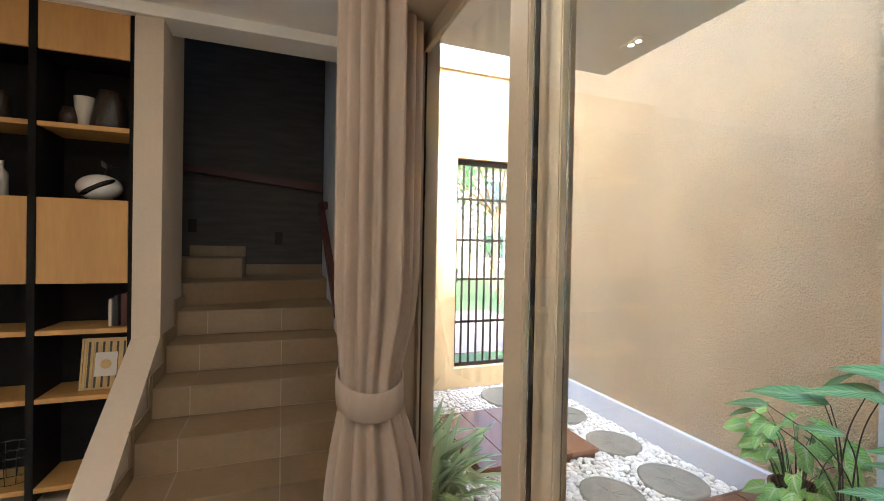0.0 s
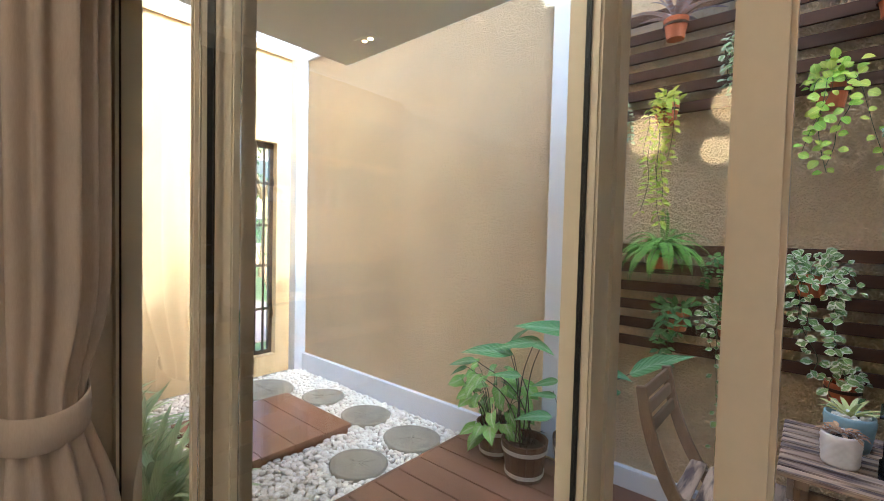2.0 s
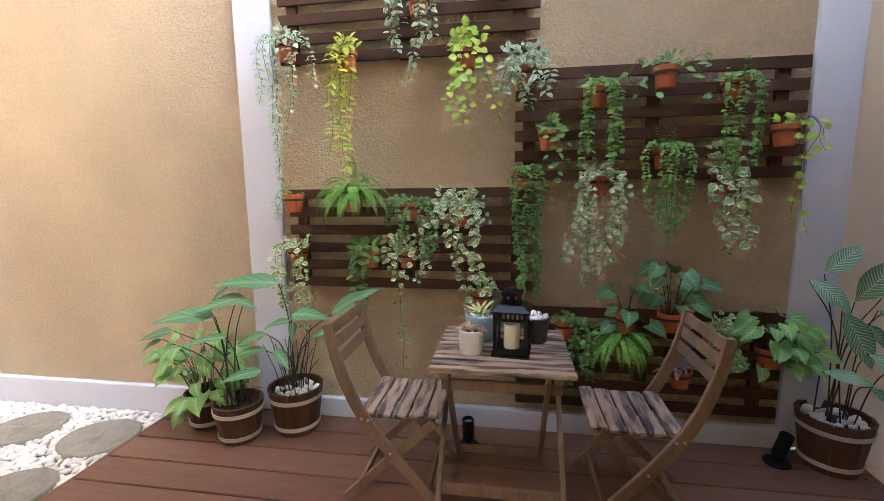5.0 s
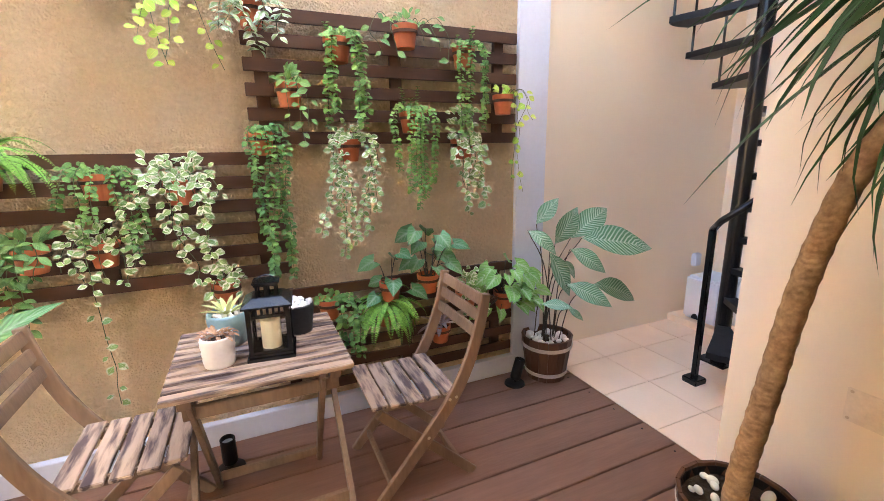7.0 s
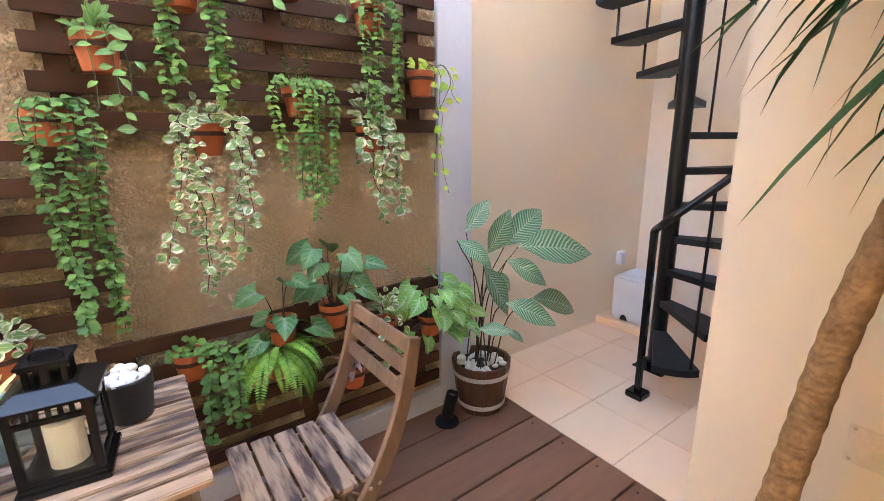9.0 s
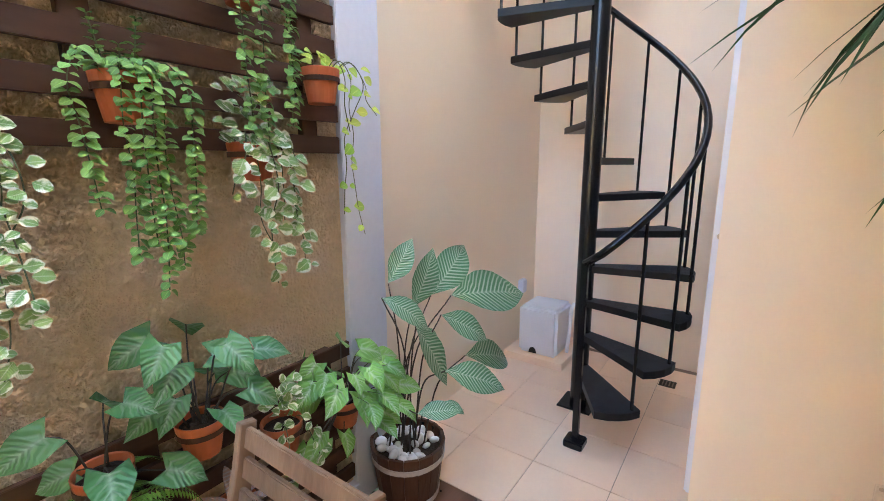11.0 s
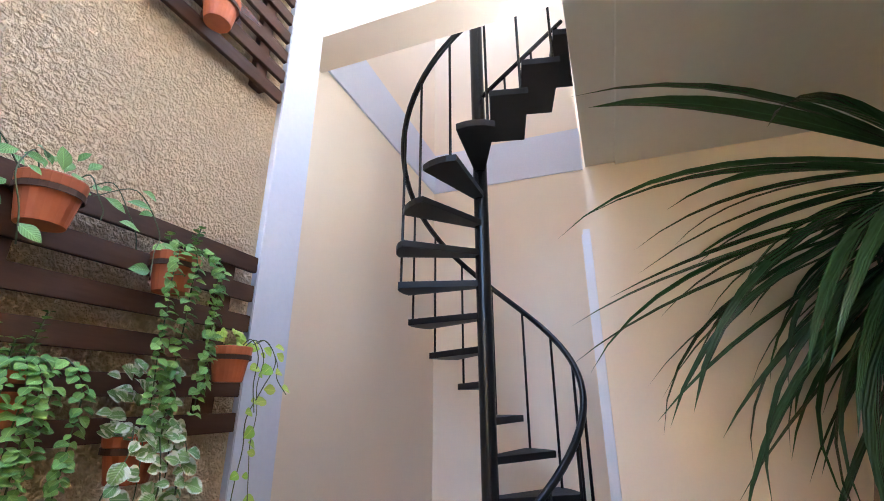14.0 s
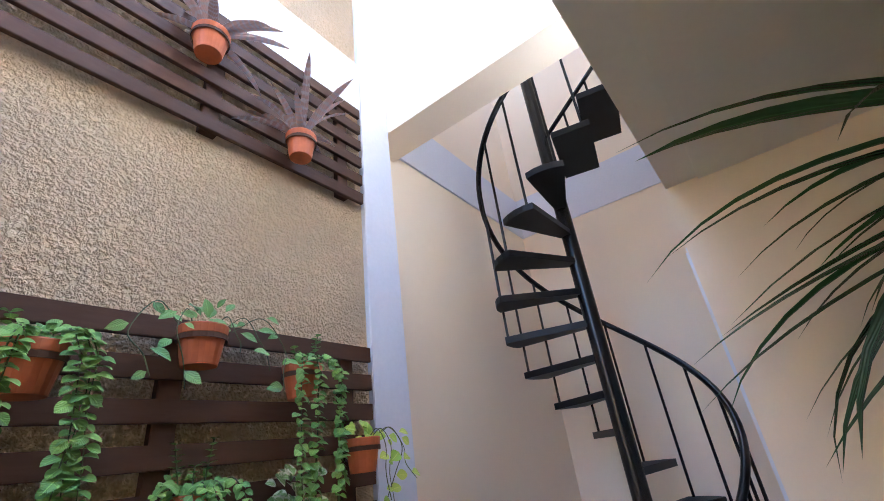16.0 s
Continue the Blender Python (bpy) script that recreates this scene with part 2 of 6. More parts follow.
def prism(outline, depth, axis="y", bm=None):
    """A plate from an outline in two axes, as thick as depth about the middle."""
    bm = bm or bmesh.new()
    at = {"y": lambda u, v, w: (u, w, v), "x": lambda u, v, w: (w, u, v), "z": lambda u, v, w: (u, v, w)}[axis]
    p = [bm.verts.new(at(u, v, -depth / 2)) for u, v in outline]
    q = [bm.verts.new(at(u, v, depth / 2)) for u, v in outline]
    bm.faces.new(p[::-1]), bm.faces.new(q)
    n = len(p)
    for i in range(n):
        bm.faces.new((p[i], p[(i + 1) % n], q[(i + 1) % n], q[i]))
    bmesh.ops.recalc_face_normals(bm, faces=bm.faces[:])
    return bm


# ---- the setting ----
WALL_Y = 3.335
# this wall and pilaster_2 run on unseen to 8 m, cutting sky light
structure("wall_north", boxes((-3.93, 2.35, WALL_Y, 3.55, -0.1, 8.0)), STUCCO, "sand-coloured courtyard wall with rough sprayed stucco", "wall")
structure("pilaster_1", boxes((-0.815, -0.58, 3.308, WALL_Y, 0, 3.39), bevel=0.003), WHITE, "pale lilac-white painted flat pilaster on the stucco wall", "pilaster")
structure("pilaster_2", boxes((2.33, 2.545, 3.308, 3.5, 0, 8.0), bevel=0.003), WHITE, "pale lilac-white painted pilaster at the stucco wall's end", "pilaster")
structure("pilaster_3", boxes((-3.93, -3.80, 3.20, WALL_Y, -0.1, 3.39), bevel=0.003), WHITE, "pale lilac-white corner post beside the gate", "pilaster")
structure("ring_beam", boxes((-3.93, 2.33, 3.304, WALL_Y, 3.39, 3.75), bevel=0.003), WHITE, "pale lilac-white painted band high on the stucco wall", "beam")
structure("baseboard", boxes((-3.80, -0.815, 3.29, WALL_Y, -0.1, 0.115), (-0.58, 2.33, 3.29, WALL_Y, -0.02, 0.115), bevel=0.003), WHITE, "white painted plinth along the stucco wall's foot", "plinth")

# gate wall, with its opening
GX = -3.93
structure("wall_west", boxes((GX - 0.2, GX, 1.09, 2.27, -0.1, 3.39), (GX - 0.2, GX, 3.04, 3.55, -0.1, 3.39), (GX - 0.2, GX, 2.27, 3.04, -0.1, 0.13), (GX - 0.2, GX, 2.27, 3.04, 2.45, 3.39)),
          WARM_PAINT, "cream painted boundary wall with a gate opening", "wall")
structure("beam_west", boxes((GX - 0.2, GX + 0.015, 1.09, 3.55, 3.44, 3.75)), WHITE, "white painted band on top of the gate wall", "beam")
structure("trim_west", boxes((GX - 0.2, GX + 0.03, 1.09, 3.304, 3.39, 3.44)), WARM_PAINT, "thin cream moulding below the white band", "moulding")

# stair nook
structure("wall_nook", boxes((2.545, 4.7, 3.48, 3.6, -0.1, 3.45)), PAINT, "smooth beige painted wall beside the spiral stair", "wall")
structure("wall_east", boxes((4.58, 4.7, 1.9, 3.48, -0.1, 3.45)), PAINT, "smooth beige painted wall behind the spiral stair", "wall")
structure("beam_nook", boxes((2.77, 4.57, 3.465, 3.6, 3.45, 3.86), (4.57, 4.7, 1.9, 3.6, 3.45, 3.86)), WHITE, "pale lilac band round the stair opening", "beam")
# tops out of view; heights set by how much sky and sun they block
structure("wall_upper", boxes((2.545, 4.7, 3.48, 3.6, 3.86, 8.0), (4.58, 4.7, 1.9, 3.48, 3.86, 8.0)), PAINT, "beige upper wall above the stair opening", "wall")
structure("wall_over_nook", boxes((2.55, 2.77, 2.118, 3.48, 3.39, 6.4)), PAINT, "beige upper wall bridging over the stair nook", "wall")
structure("wall_house", boxes((2.66, 2.92, 0.9, 2.115, -0.1, 2.44), (2.92, 4.7, 2.0, 2.115, -0.1, 7.0)), PAINT, "smooth beige house wall with a square corner", "wall")

# canopy
bm = prism([(-1.51, 0.80), (2.92, 0.80), (2.92, 2.103), (-1.51, 2.158)], 0.355, "z")
bmesh.ops.translate(bm, verts=bm.verts[:], vec=(0, 0, 2.6225))
structure("canopy", bm, SOFFIT, "white painted concrete canopy slab over the deck", "canopy")
bm = prism([(-1.36, 0.95), (2.655, 0.95), (2.655, 2.0), (-1.36, 2.03)], 0.022, "z")
bmesh.ops.translate(bm, verts=bm.verts[:], vec=(0, 0, 2.439))
structure("ceiling_panel", bm, SOFFIT, "flat white soffit panel under the canopy", "ceiling")

# garden front of the house with the sliding door's opening
# the left part's unseen height is there to limit sky light
structure("wall_south", boxes((-4.2, -1.385, 0.88, 1.09, -0.1, 8.0), (1.37, 2.66, 0.88, 1.09, -0.1, 2.445), (-1.385, 1.37, 0.88, 1.09, 2.40, 2.445)), WARM_PAINT, "painted house wall around the sliding door", "wall")

# added out of view to screen the sky, so the courtyard lights evenly
structure("wall_sky_screen", boxes((-1.385, 2.92, 0.88, 1.09, 2.802, 6.4)), SOFFIT, "unseen pale wall added above the canopy to hold back sky light", "wall")

# living room shell
structure("floor_room", boxes((-3.2, 4.2, -4.2, 1.10, -0.12, -0.005)), ROOMTILE, "polished beige living room floor", "floor")
structure("ceiling", boxes((-2.55, 4.2, -4.2, 0.88, 2.85, 2.95)), SOFFIT, "plain white living room ceiling", "ceiling")
structure("wall_room", boxes((-3.2, 2.0, -4.3, -4.2, -0.1, 2.9), (3.8, 4.2, -4.3, -4.2, -0.1, 2.9), (2.0, 3.8, -4.3, -4.2, -0.1, 0.5), (2.0, 3.8, -4.3, -4.2, 2.2, 2.9), (4.1, 4.2, -4.2, 0.88, -0.1, 2.9)), INNER, "plain beige living room wall", "wall")
structure("wall_shelf", boxes((-3.0, -2.9, -4.2, -0.34, -0.1, 2.9)), INNER, "beige wall behind the display shelving", "wall")

# indoor stair with tiled steps and a winder
PIER = boxes((-3.09, -2.53, -0.335, -0.19, -0.1, 5.0))
structure("wall_pier", PIER, INNER, "beige painted pier beside the indoor stair", "wall")
bm = prism([(-2.53, 0), (-2.53, 0.905), (-0.95, -0.09 + 0.0), (-0.95, -0.1)], 0.145, "y")
bmesh.ops.translate(bm, verts=bm.verts[:], vec=(0, -0.2625, 0))
structure("stair_parapet", bm, INNER, "sloping beige parapet wall beside the indoor stair", "parapet")
structure("wall_stair_back", boxes((-4.15, -4.02, -1.2, 0.9, -0.1, 5.0)), DARKPAPER, "dark textured wallpaper on the stair's back wall", "wall")
structure("wall_stair_side", boxes((-4.02, -1.40, 0.86, 0.878, -0.1, 5.0)), material("stair_side_paint", (0.60, 0.60, 0.63), rough=0.7), "pale grey painted wall of the stairwell", "wall")
structure("wall_stair_left", boxes((-4.15, -2.9, -1.3, -1.2, -0.1, 5.0)), DARKPAPER, "dark papered wall closing the stairwell", "wall")
# beam drawn up unseen to 5 m to keep sun out of the stairwell
structure("ceiling_beam", boxes((-2.75, -2.50, -4.2, 0.88, 2.78, 5.0)), SOFFIT, "white painted beam over the stair opening", "beam")
structure("stair_ceiling", boxes((-4.2, -2.5, -1.3, 0.9, 5.0, 5.1)), SOFFIT, "plain ceiling of the stairwell", "ceiling")
# ---- courtyard floor ----
def deck():
    ob = thing("timber_deck", (0, 0, 0), "reddish-brown composite deck of wide boards", "deck", "", "structure")
    part("joist", boxes((-1.36, 2.64, 1.12, 3.27, -0.10, -0.035)), GASKET, ob)
    edges = [3.288 - (0.188 if i else 0) - max(0, i - 1) * 0.197 for i in range(12)]
    for y1, y0 in zip(edges, edges[1:]):
        part("board", boxes((-1.38, 2.66, y0 + 0.004, y1 - 0.004, -0.03, 0.0), bevel=0.003), DECK, ob)
    part("fascia", boxes((-1.405, -1.382, 1.12, 3.288, -0.10, -0.002), bevel=0.002), DECK, ob)
    for k in range(10):
        y = 3.03 - 0.197 * k
        part("screw", lathe([(0.0, 0.0012), (0.005, 0.0012), (0.006, 0.0)], 8, at=(2.60, y + 0.03, 0.0)), GASKET, ob)
    return ob


def nook_floor():
    ob = thing("tiled_floor", (0, 0, 0), "beige ceramic tiles of the stair nook", "floor", "", "structure")
    part("joint", boxes((2.66, 4.6, 1.2, 3.5, -0.08, -0.005)), JOINT, ob)
    tile = None
    for i in range(6):
        for j in range(-1, 4):
            x0, y1 = 2.662 + 0.372 * i, 3.48 - 0.31 - 0.372 * (j - 0)
            x1, y0 = min(x0 + 0.369, 4.58), y1 - 0.369
            y1 = min(y1, 3.48)
            if x0 > 4.5 or y1 < 2.0:
                continue
            part("tile", boxes((x0, x1, max(y0, 1.95), y1, -0.02, 0.0), bevel=0.0012), TILE, ob)
    return ob


def pebble_bed():
    ob = thing("pebble_bed", (0, 0, 0), "bed of white rounded pebbles round the stepping stones", "pebbles", "", "stuff")
    part("bedding", boxes((-3.93, -1.40, 1.10, 3.30, -0.14, -0.085)), material("bedding_sand", (0.30, 0.27, 0.24), (0.2, 0.18, 0.16), rough=0.95, scale=20), ob)
    shape = bmesh.new()
    bmesh.ops.create_icosphere(shape, subdivisions=2, radius=1)
    base = np.array([v.co[:] for v in shape.verts])
    tris = [tuple(v.index for v in f.verts) for f in shape.faces]
    shape.free()
    rng = random.Random(5)
    verts, faces = [], []
    grid = 0.033
    for iy in range(int(1.86 / grid)):
        for ix in range(int(2.40 / grid)):
            x = -3.80 + grid * (ix + rng.uniform(-0.4, 0.4) + 0.5 * (iy % 2))
            y = 1.43 + grid * (iy + rng.uniform(-0.4, 0.4))
            if x > -1.415 or y > 3.28 or (x < -2.13 and x > -3.08 and 1.74 < y < 2.70):
                continue
            s = rng.uniform(0.014, 0.024)
            m = Matrix.LocRotScale((x, y, -0.072 + rng.uniform(0, 0.014)), Euler((rng.uniform(-0.4, 0.4), rng.uniform(-0.4, 0.4), rng.uniform(0, 6.28))), (s * rng.uniform(1.0, 1.5), s * rng.uniform(0.8, 1.1), s * rng.uniform(0.55, 0.8)))
            a = np.array(m)
            k = len(verts)
            verts.extend((base @ a[:3, :3].T + a[:3, 3]).tolist())
            faces.extend([(p + k, q + k, r + k) for p, q, r in tris])
    me = bpy.data.meshes.new("pebble_heap")
    me.from_pydata(verts, [], faces)
    me.materials.append(PEBBLE_ISLAND)
    me.shade_smooth()
    o = new("pebble_heap", me)
    o.parent = ob
    tagged(o, "", "", "", "stuff")
    return ob


def island_material(name, cols, rough):
    """Loose pieces in one mesh, each with a tone of its own."""
    m = bpy.data.materials.new(name)
    m.use_nodes = True
    n, k = m.node_tree.nodes, m.node_tree.links
    g, r = n.new("ShaderNodeNewGeometry"), n.new("ShaderNodeValToRGB")
    r.color_ramp.elements[0].color, r.color_ramp.elements[1].color = (*cols[0], 1), (*cols[-1], 1)
    for i, c in enumerate(cols[1:-1]):
        r.color_ramp.elements.new((i + 1) / (len(cols) - 1)).color = (*c, 1)
    k.new(g.outputs["Random Per Island"], r.inputs["Fac"])
    k.new(r.outputs["Color"], n["Principled BSDF"].inputs["Base Color"])
    n["Principled BSDF"].inputs["Roughness"].default_value = rough
    return m


PEBBLE_ISLAND = island_material("pebble_tones", [(0.82, 0.80, 0.77), (0.70, 0.66, 0.62), (0.86, 0.84, 0.82), (0.60, 0.55, 0.50), (0.80, 0.76, 0.70)], 0.5)


def stepping_stone(at, rx, ry, turn):
    ob = thing("stepping_stone", at, "round grey-brown cast stepping stone with a log-end pattern", "stepping stone", "stepping stones", turn=turn)
    rng = random.Random(int(rx * 1e4 + at[0] * 100))
    bm = bmesh.new()
    n = 40
    wob = [1 + 0.02 * math.sin(3 * a * 6.283 / n + at[0]) + rng.uniform(-0.008, 0.008) for a in range(n)]
    prof = [(1.0, -0.04), (1.0, -0.006), (0.965, 0.0), (0.90, -0.001), (0.86, -0.005), (0.80, -0.002), (0.5, 0.0)]
    rings = [[bm.verts.new((rx * r * w * math.cos(6.283 * i / n), ry * r * w * math.sin(6.283 * i / n), z + (rng.uniform(-0.0015, 0.0015) if r < 0.95 else 0))) for i, w in enumerate(wob)] for r, z in prof]
    for p, q in zip(rings, rings[1:]):
        for i in range(n):
            bm.faces.new((p[i], p[(i + 1) % n], q[(i + 1) % n], q[i]))
    bm.faces.new(rings[-1])
    part("slab", bm, SLABSTONE, ob, smooth=True)
    # leaf-like relief in the middle
    bm = bmesh.new()
    for k in range(9):
        a = rng.uniform(0, 6.28)
        r0, r1 = rng.uniform(0.0, 0.2), rng.uniform(0.45, 0.72)
        p = [Vector((rx * r * math.cos(a + 0.35 * r * (k % 3 - 1)), ry * r * math.sin(a + 0.35 * r * (k % 3 - 1)), 0.0)) for r in (r0, (r0 + r1) / 2, r1)]
        tube(curve_points(p, 4), [0.004] * 9, 5, bm, 0.4)
    part("relief", bm, SLABSTONE, ob, smooth=True)
    return ob


def deck_pad():
    ob = thing("deck_pad", (0, 0, 0), "low square pad of glossy brown deck boards among pebbles", "deck pad")
    wood = material("wet_deck_board", (0.27, 0.12, 0.065), (0.20, 0.085, 0.045), rough=0.22, scale=3, fine=40, stretch=(1, 0.2, 1), each=0.08)
    part("frame", boxes((-3.06, -2.145, 1.765, 2.69, -0.09, -0.032)), wood, ob)
    for i in range(4):
        y0 = 1.745 + i * 0.241
        part("board", boxes((-3.08, -2.125, y0 + 0.002, y0 + 0.239, -0.03, 0.0), bevel=0.003), wood, ob)
    return ob


deck()
nook_floor()
pebble_bed()
for at, rx, ry in (((-1.678, 2.926, -0.038), 0.225, 0.205), ((-2.252, 2.955, -0.038), 0.215, 0.20), ((-1.68, 2.425, -0.038), 0.20, 0.19), ((-2.857, 2.945, -0.038), 0.20, 0.19), ((-3.42, 2.66, -0.038), 0.30, 0.26)):
    stepping_stone(at, rx, ry, 0)
deck_pad()
structure("kerb", boxes((-3.9, -1.42, 1.36, 1.43, -0.12, 0.02), bevel=0.006), CONCRETE, "grey concrete kerb along the planting bed", "kerb")
structure("planting_bed", boxes((-3.9, -1.42, 1.10, 1.36, -0.12, -0.01)), SOIL, "dark soil of a narrow planting bed", "soil bed")


# ---- gate ----
def gate():
    ob = thing("metal_gate", (GX - 0.1, 2.655, 0.13), "dark brown steel bar gate, closed, in the cream wall", "gate")
    w, h = 0.385, 2.32
    part("gate_frame", boxes((-0.02, 0.02, -w, -w + 0.045, 0, h), (-0.02, 0.02, w - 0.045, w, 0, h), (-0.02, 0.02, -w + 0.045, w - 0.045, 0, 0.045), (-0.02, 0.02, -w + 0.045, w - 0.045, h - 0.06, h), bevel=0.003), GATE, ob)
    for z in (0.50, 0.98, 1.42, 1.88):
        part("rail", boxes((-0.014, 0.014, -w + 0.046, w - 0.046, z - 0.014, z + 0.014)), GATE, ob)
    for i in range(7):
        y = -w + 0.045 + (2 * w - 0.09) * (i + 0.7) / 7.4
        part("bar", boxes((0.015, 0.029, y - 0.011, y + 0.011, 0.046, h - 0.061), bevel=0.002), GATE, ob)
    for z in (0.45, 1.9):
        part("hinge", lathe([(0, -0.04), (0.012, -0.04), (0.012, 0.04), (0, 0.04)], 10, at=(0.03, w + 0.0, z)), GATE, ob)
    part("lock_box", boxes((0.0, 0.045, -w + 0.0, -w + 0.05, 0.95, 1.10), bevel=0.004), GATE, ob)
    return ob


gate()


# ---- sliding glass door ----
def sliding_door():
    ob = thing("sliding_door", (0, 0, 0), "champagne aluminium sliding glass door, one panel pushed open", "door", "", "")
    part("door_frame", boxes((-1.385, -1.335, 0.885, 1.115, 0.0, 2.40), (1.32, 1.37, 0.885, 1.115, 0.0, 2.40), (-1.335, 1.32, 0.885, 1.085, 2.35, 2.40), bevel=0.003), ALU, ob)
    part("track", boxes((-1.335, 1.32, 0.885, 1.085, -0.004, 0.012), bevel=0.002), ALU, ob)
    for x0, x1, y, wl, wr, hw in ((-1.333, -0.305, 1.032, 0.05, 0.12, 0.014), (-0.474, 0.434, 0.990, 0.212, 0.044, 0.014), (-0.30, 0.546, 0.925, 0.012, 0.028, 0.010)):
        fr = part("panel_frame", boxes((x0, x0 + wl, y - hw, y + hw, 0.012, 2.35), (x1 - wr, x1, y - hw, y + hw, 0.012, 2.35),
                                       (x0 + wl, x1 - wr, y - hw + 0.001, y + hw - 0.001, 0.012, 0.09), (x0 + wl, x1 - wr, y - hw + 0.001, y + hw - 0.001, 2.28, 2.35), bevel=0.003), ALU, ob)
        if 0.02 < wl < 0.1:
            part("gasket", boxes((x0 + wl + 0.0005, x0 + wl + 0.009, y - 0.005, y + 0.005, 0.09, 2.28)), GASKET, fr)
        if wl > 0.1:
            part("interlock", boxes((x1 - 0.014, x1 - 0.001, 0.9425, 0.9755, 0.012, 2.35), bevel=0.002), ALU, fr)
            part("seal", boxes((x1 - 0.013, x1 - 0.009, 0.9405, 0.9424, 0.012, 2.35)), GASKET, fr)
            part("brush_seal", boxes((x0 + 0.104, x0 + 0.138, y - 0.0165, y - 0.0142, 0.012, 2.35)), GASKET, fr)
        g = part("pane", boxes((x0 + wl + 0.009, x1 - wr - 0.0005, y - 0.003, y + 0.003, 0.09, 2.28)), GLASS, fr, "clear glass pane")
        g.visible_shadow = False
    return ob


sliding_door()


# ---- curtain ----
def curtain():
    ob = thing("curtain", (-1.215, 0.825, 0.02), "beige linen curtain gathered by a tieback beside the glass door", "curtain")
    bm = bmesh.new()
    rows, n = 46, 132
    rng = random.Random(3)
    ph = [rng.uniform(0, 6.28) for _ in range(4)]
    grid = []
    for j in range(rows + 1):
        z = 2.76 * j / rows
        pinch = math.exp(-((z - 0.91) / 0.22) ** 2)
        low = max(0.0, (0.91 - z) / 0.91)
        ry = 0.137 - 0.035 * pinch + 0.05 * low ** 0.8
        rx = 0.115 - 0.025 * pinch + 0.04 * low
        ring = []
        for i in range(n):
            a = 6.28319 * i / n
            f = 0.17 * math.cos(13 * a + ph[0] + 0.25 * math.sin(1.3 * z + ph[1])) + 0.07 * math.cos(7 * a + ph[2] + 0.5 * z) + 0.035 * math.cos(23 * a + ph[3])
            f *= (1 - 0.35 * pinch)
            ring.append(bm.verts.new((rx * (1 + f) * math.cos(a), ry * (1 + f) * math.sin(a) - 0.02 * pinch, z)))
        grid.append(ring)
    for p, q in zip(grid, grid[1:]):
        for i in range(n):
            bm.faces.new((p[i], p[(i + 1) % n], q[(i + 1) % n], q[i]))
    part("drape", bm, CURTAIN, ob, smooth=True)
    bm = bmesh.new()
    n = 40
    grid = []
    for z, g in ((-0.055, 1.0), (-0.05, 1.05), (0.0, 1.07), (0.05, 1.05), (0.055, 1.0)):
        grid.append([bm.verts.new((0.112 * g * math.cos(6.283 * i / n), 0.124 * g * math.sin(6.283 * i / n) - 0.02, 0.91 + z - 0.05 * math.cos(6.283 * i / n))) for i in range(n)])
    for p, q in zip(grid, grid[1:]):
        for i in range(n):
            bm.faces.new((p[i], p[(i + 1) % n], q[(i + 1) % n], q[i]))
    part("tieback", bm, CURTAIN, ob, "matching linen tieback band", smooth=True)
    part("rail", tube([(0, -0.4, 2.80), (0, 0.02, 2.80)], 0.012, 8), ALU, ob)
    return ob


curtain()


# ---- indoor stair ----
def indoor_stair():
    ob = thing("indoor_stair", (0, 0, 0), "brown tiled indoor stair with a winding turn", "stairs", "", "structure")
    def step(x_nose, z, rise, y0=-0.19, y1=0.858, back=None):
        back = back if back is not None else x_nose - 0.30
        s = part("step", boxes((back - 0.02, x_nose - 0.0012, y0, y1, z - rise + 0.0, z - 0.0012)), GROUT, ob)
        cuts = [y0, y0 + 0.19, y0 + 0.67, y1]
        for a, b in zip(cuts, cuts[1:]):
            part("riser_tile", boxes((x_nose - 0.012, x_nose, a + 0.002, b - 0.002, z - rise + 0.003, z - 0.012), bevel=0.001), STEPTILE, s)
            part("tread_tile", boxes((back - 0.01, x_nose + 0.006, a + 0.002, b - 0.002, z - 0.012, z), bevel=0.002), STEPTILE, s)
    noses = [(-1.46, 0.16), (-1.74, 0.325), (-2.02, 0.49), (-2.32, 0.66), (-2.62, 0.83), (-2.92, 1.0)]
    for i, (x, z) in enumerate(noses):
        step(x, z, 0.166, y0=-0.185, back=-3.98 if i == len(noses) - 1 else None)
    # winder: the nose runs back towards the outer wall
    bm = prism([(-4.02, -0.19), (-3.14, -0.19), (-3.52, 0.858), (-4.02, 0.858)], 0.17, "z")
    bmesh.ops.translate(bm, verts=bm.verts[:], vec=(0, 0, 1.085))
    part("winder_step", bm, STEPTILE, ob)
    part("landing", boxes((-4.02, -3.10, -1.2, -0.192, 0.9, 1.168), bevel=0.003), STEPTILE, ob)
    part("upper_step", boxes((-4.02, -3.60, -1.2, 0.16, 1.17, 1.34), bevel=0.003), STEPTILE, ob)
    part("stair_skirting", boxes((-4.02, -4.005, 0.165, 0.858, 1.172, 1.27), (-4.02, -4.004, -0.3, 0.16, 1.342, 1.44)), STEPTILE, ob)
    rows = []
    for x, z in noses:
        rows += [(x - 0.235, x + 0.0, -0.1845, -0.176, z + 0.0005, z + 0.085), (x + 0.0075, x + 0.062, -0.1845, -0.176, z - 0.16, z + 0.085)]
    bm = boxes(*rows)
    part("side_skirting", bm, STEPTILE, ob)
    return ob


indoor_stair()


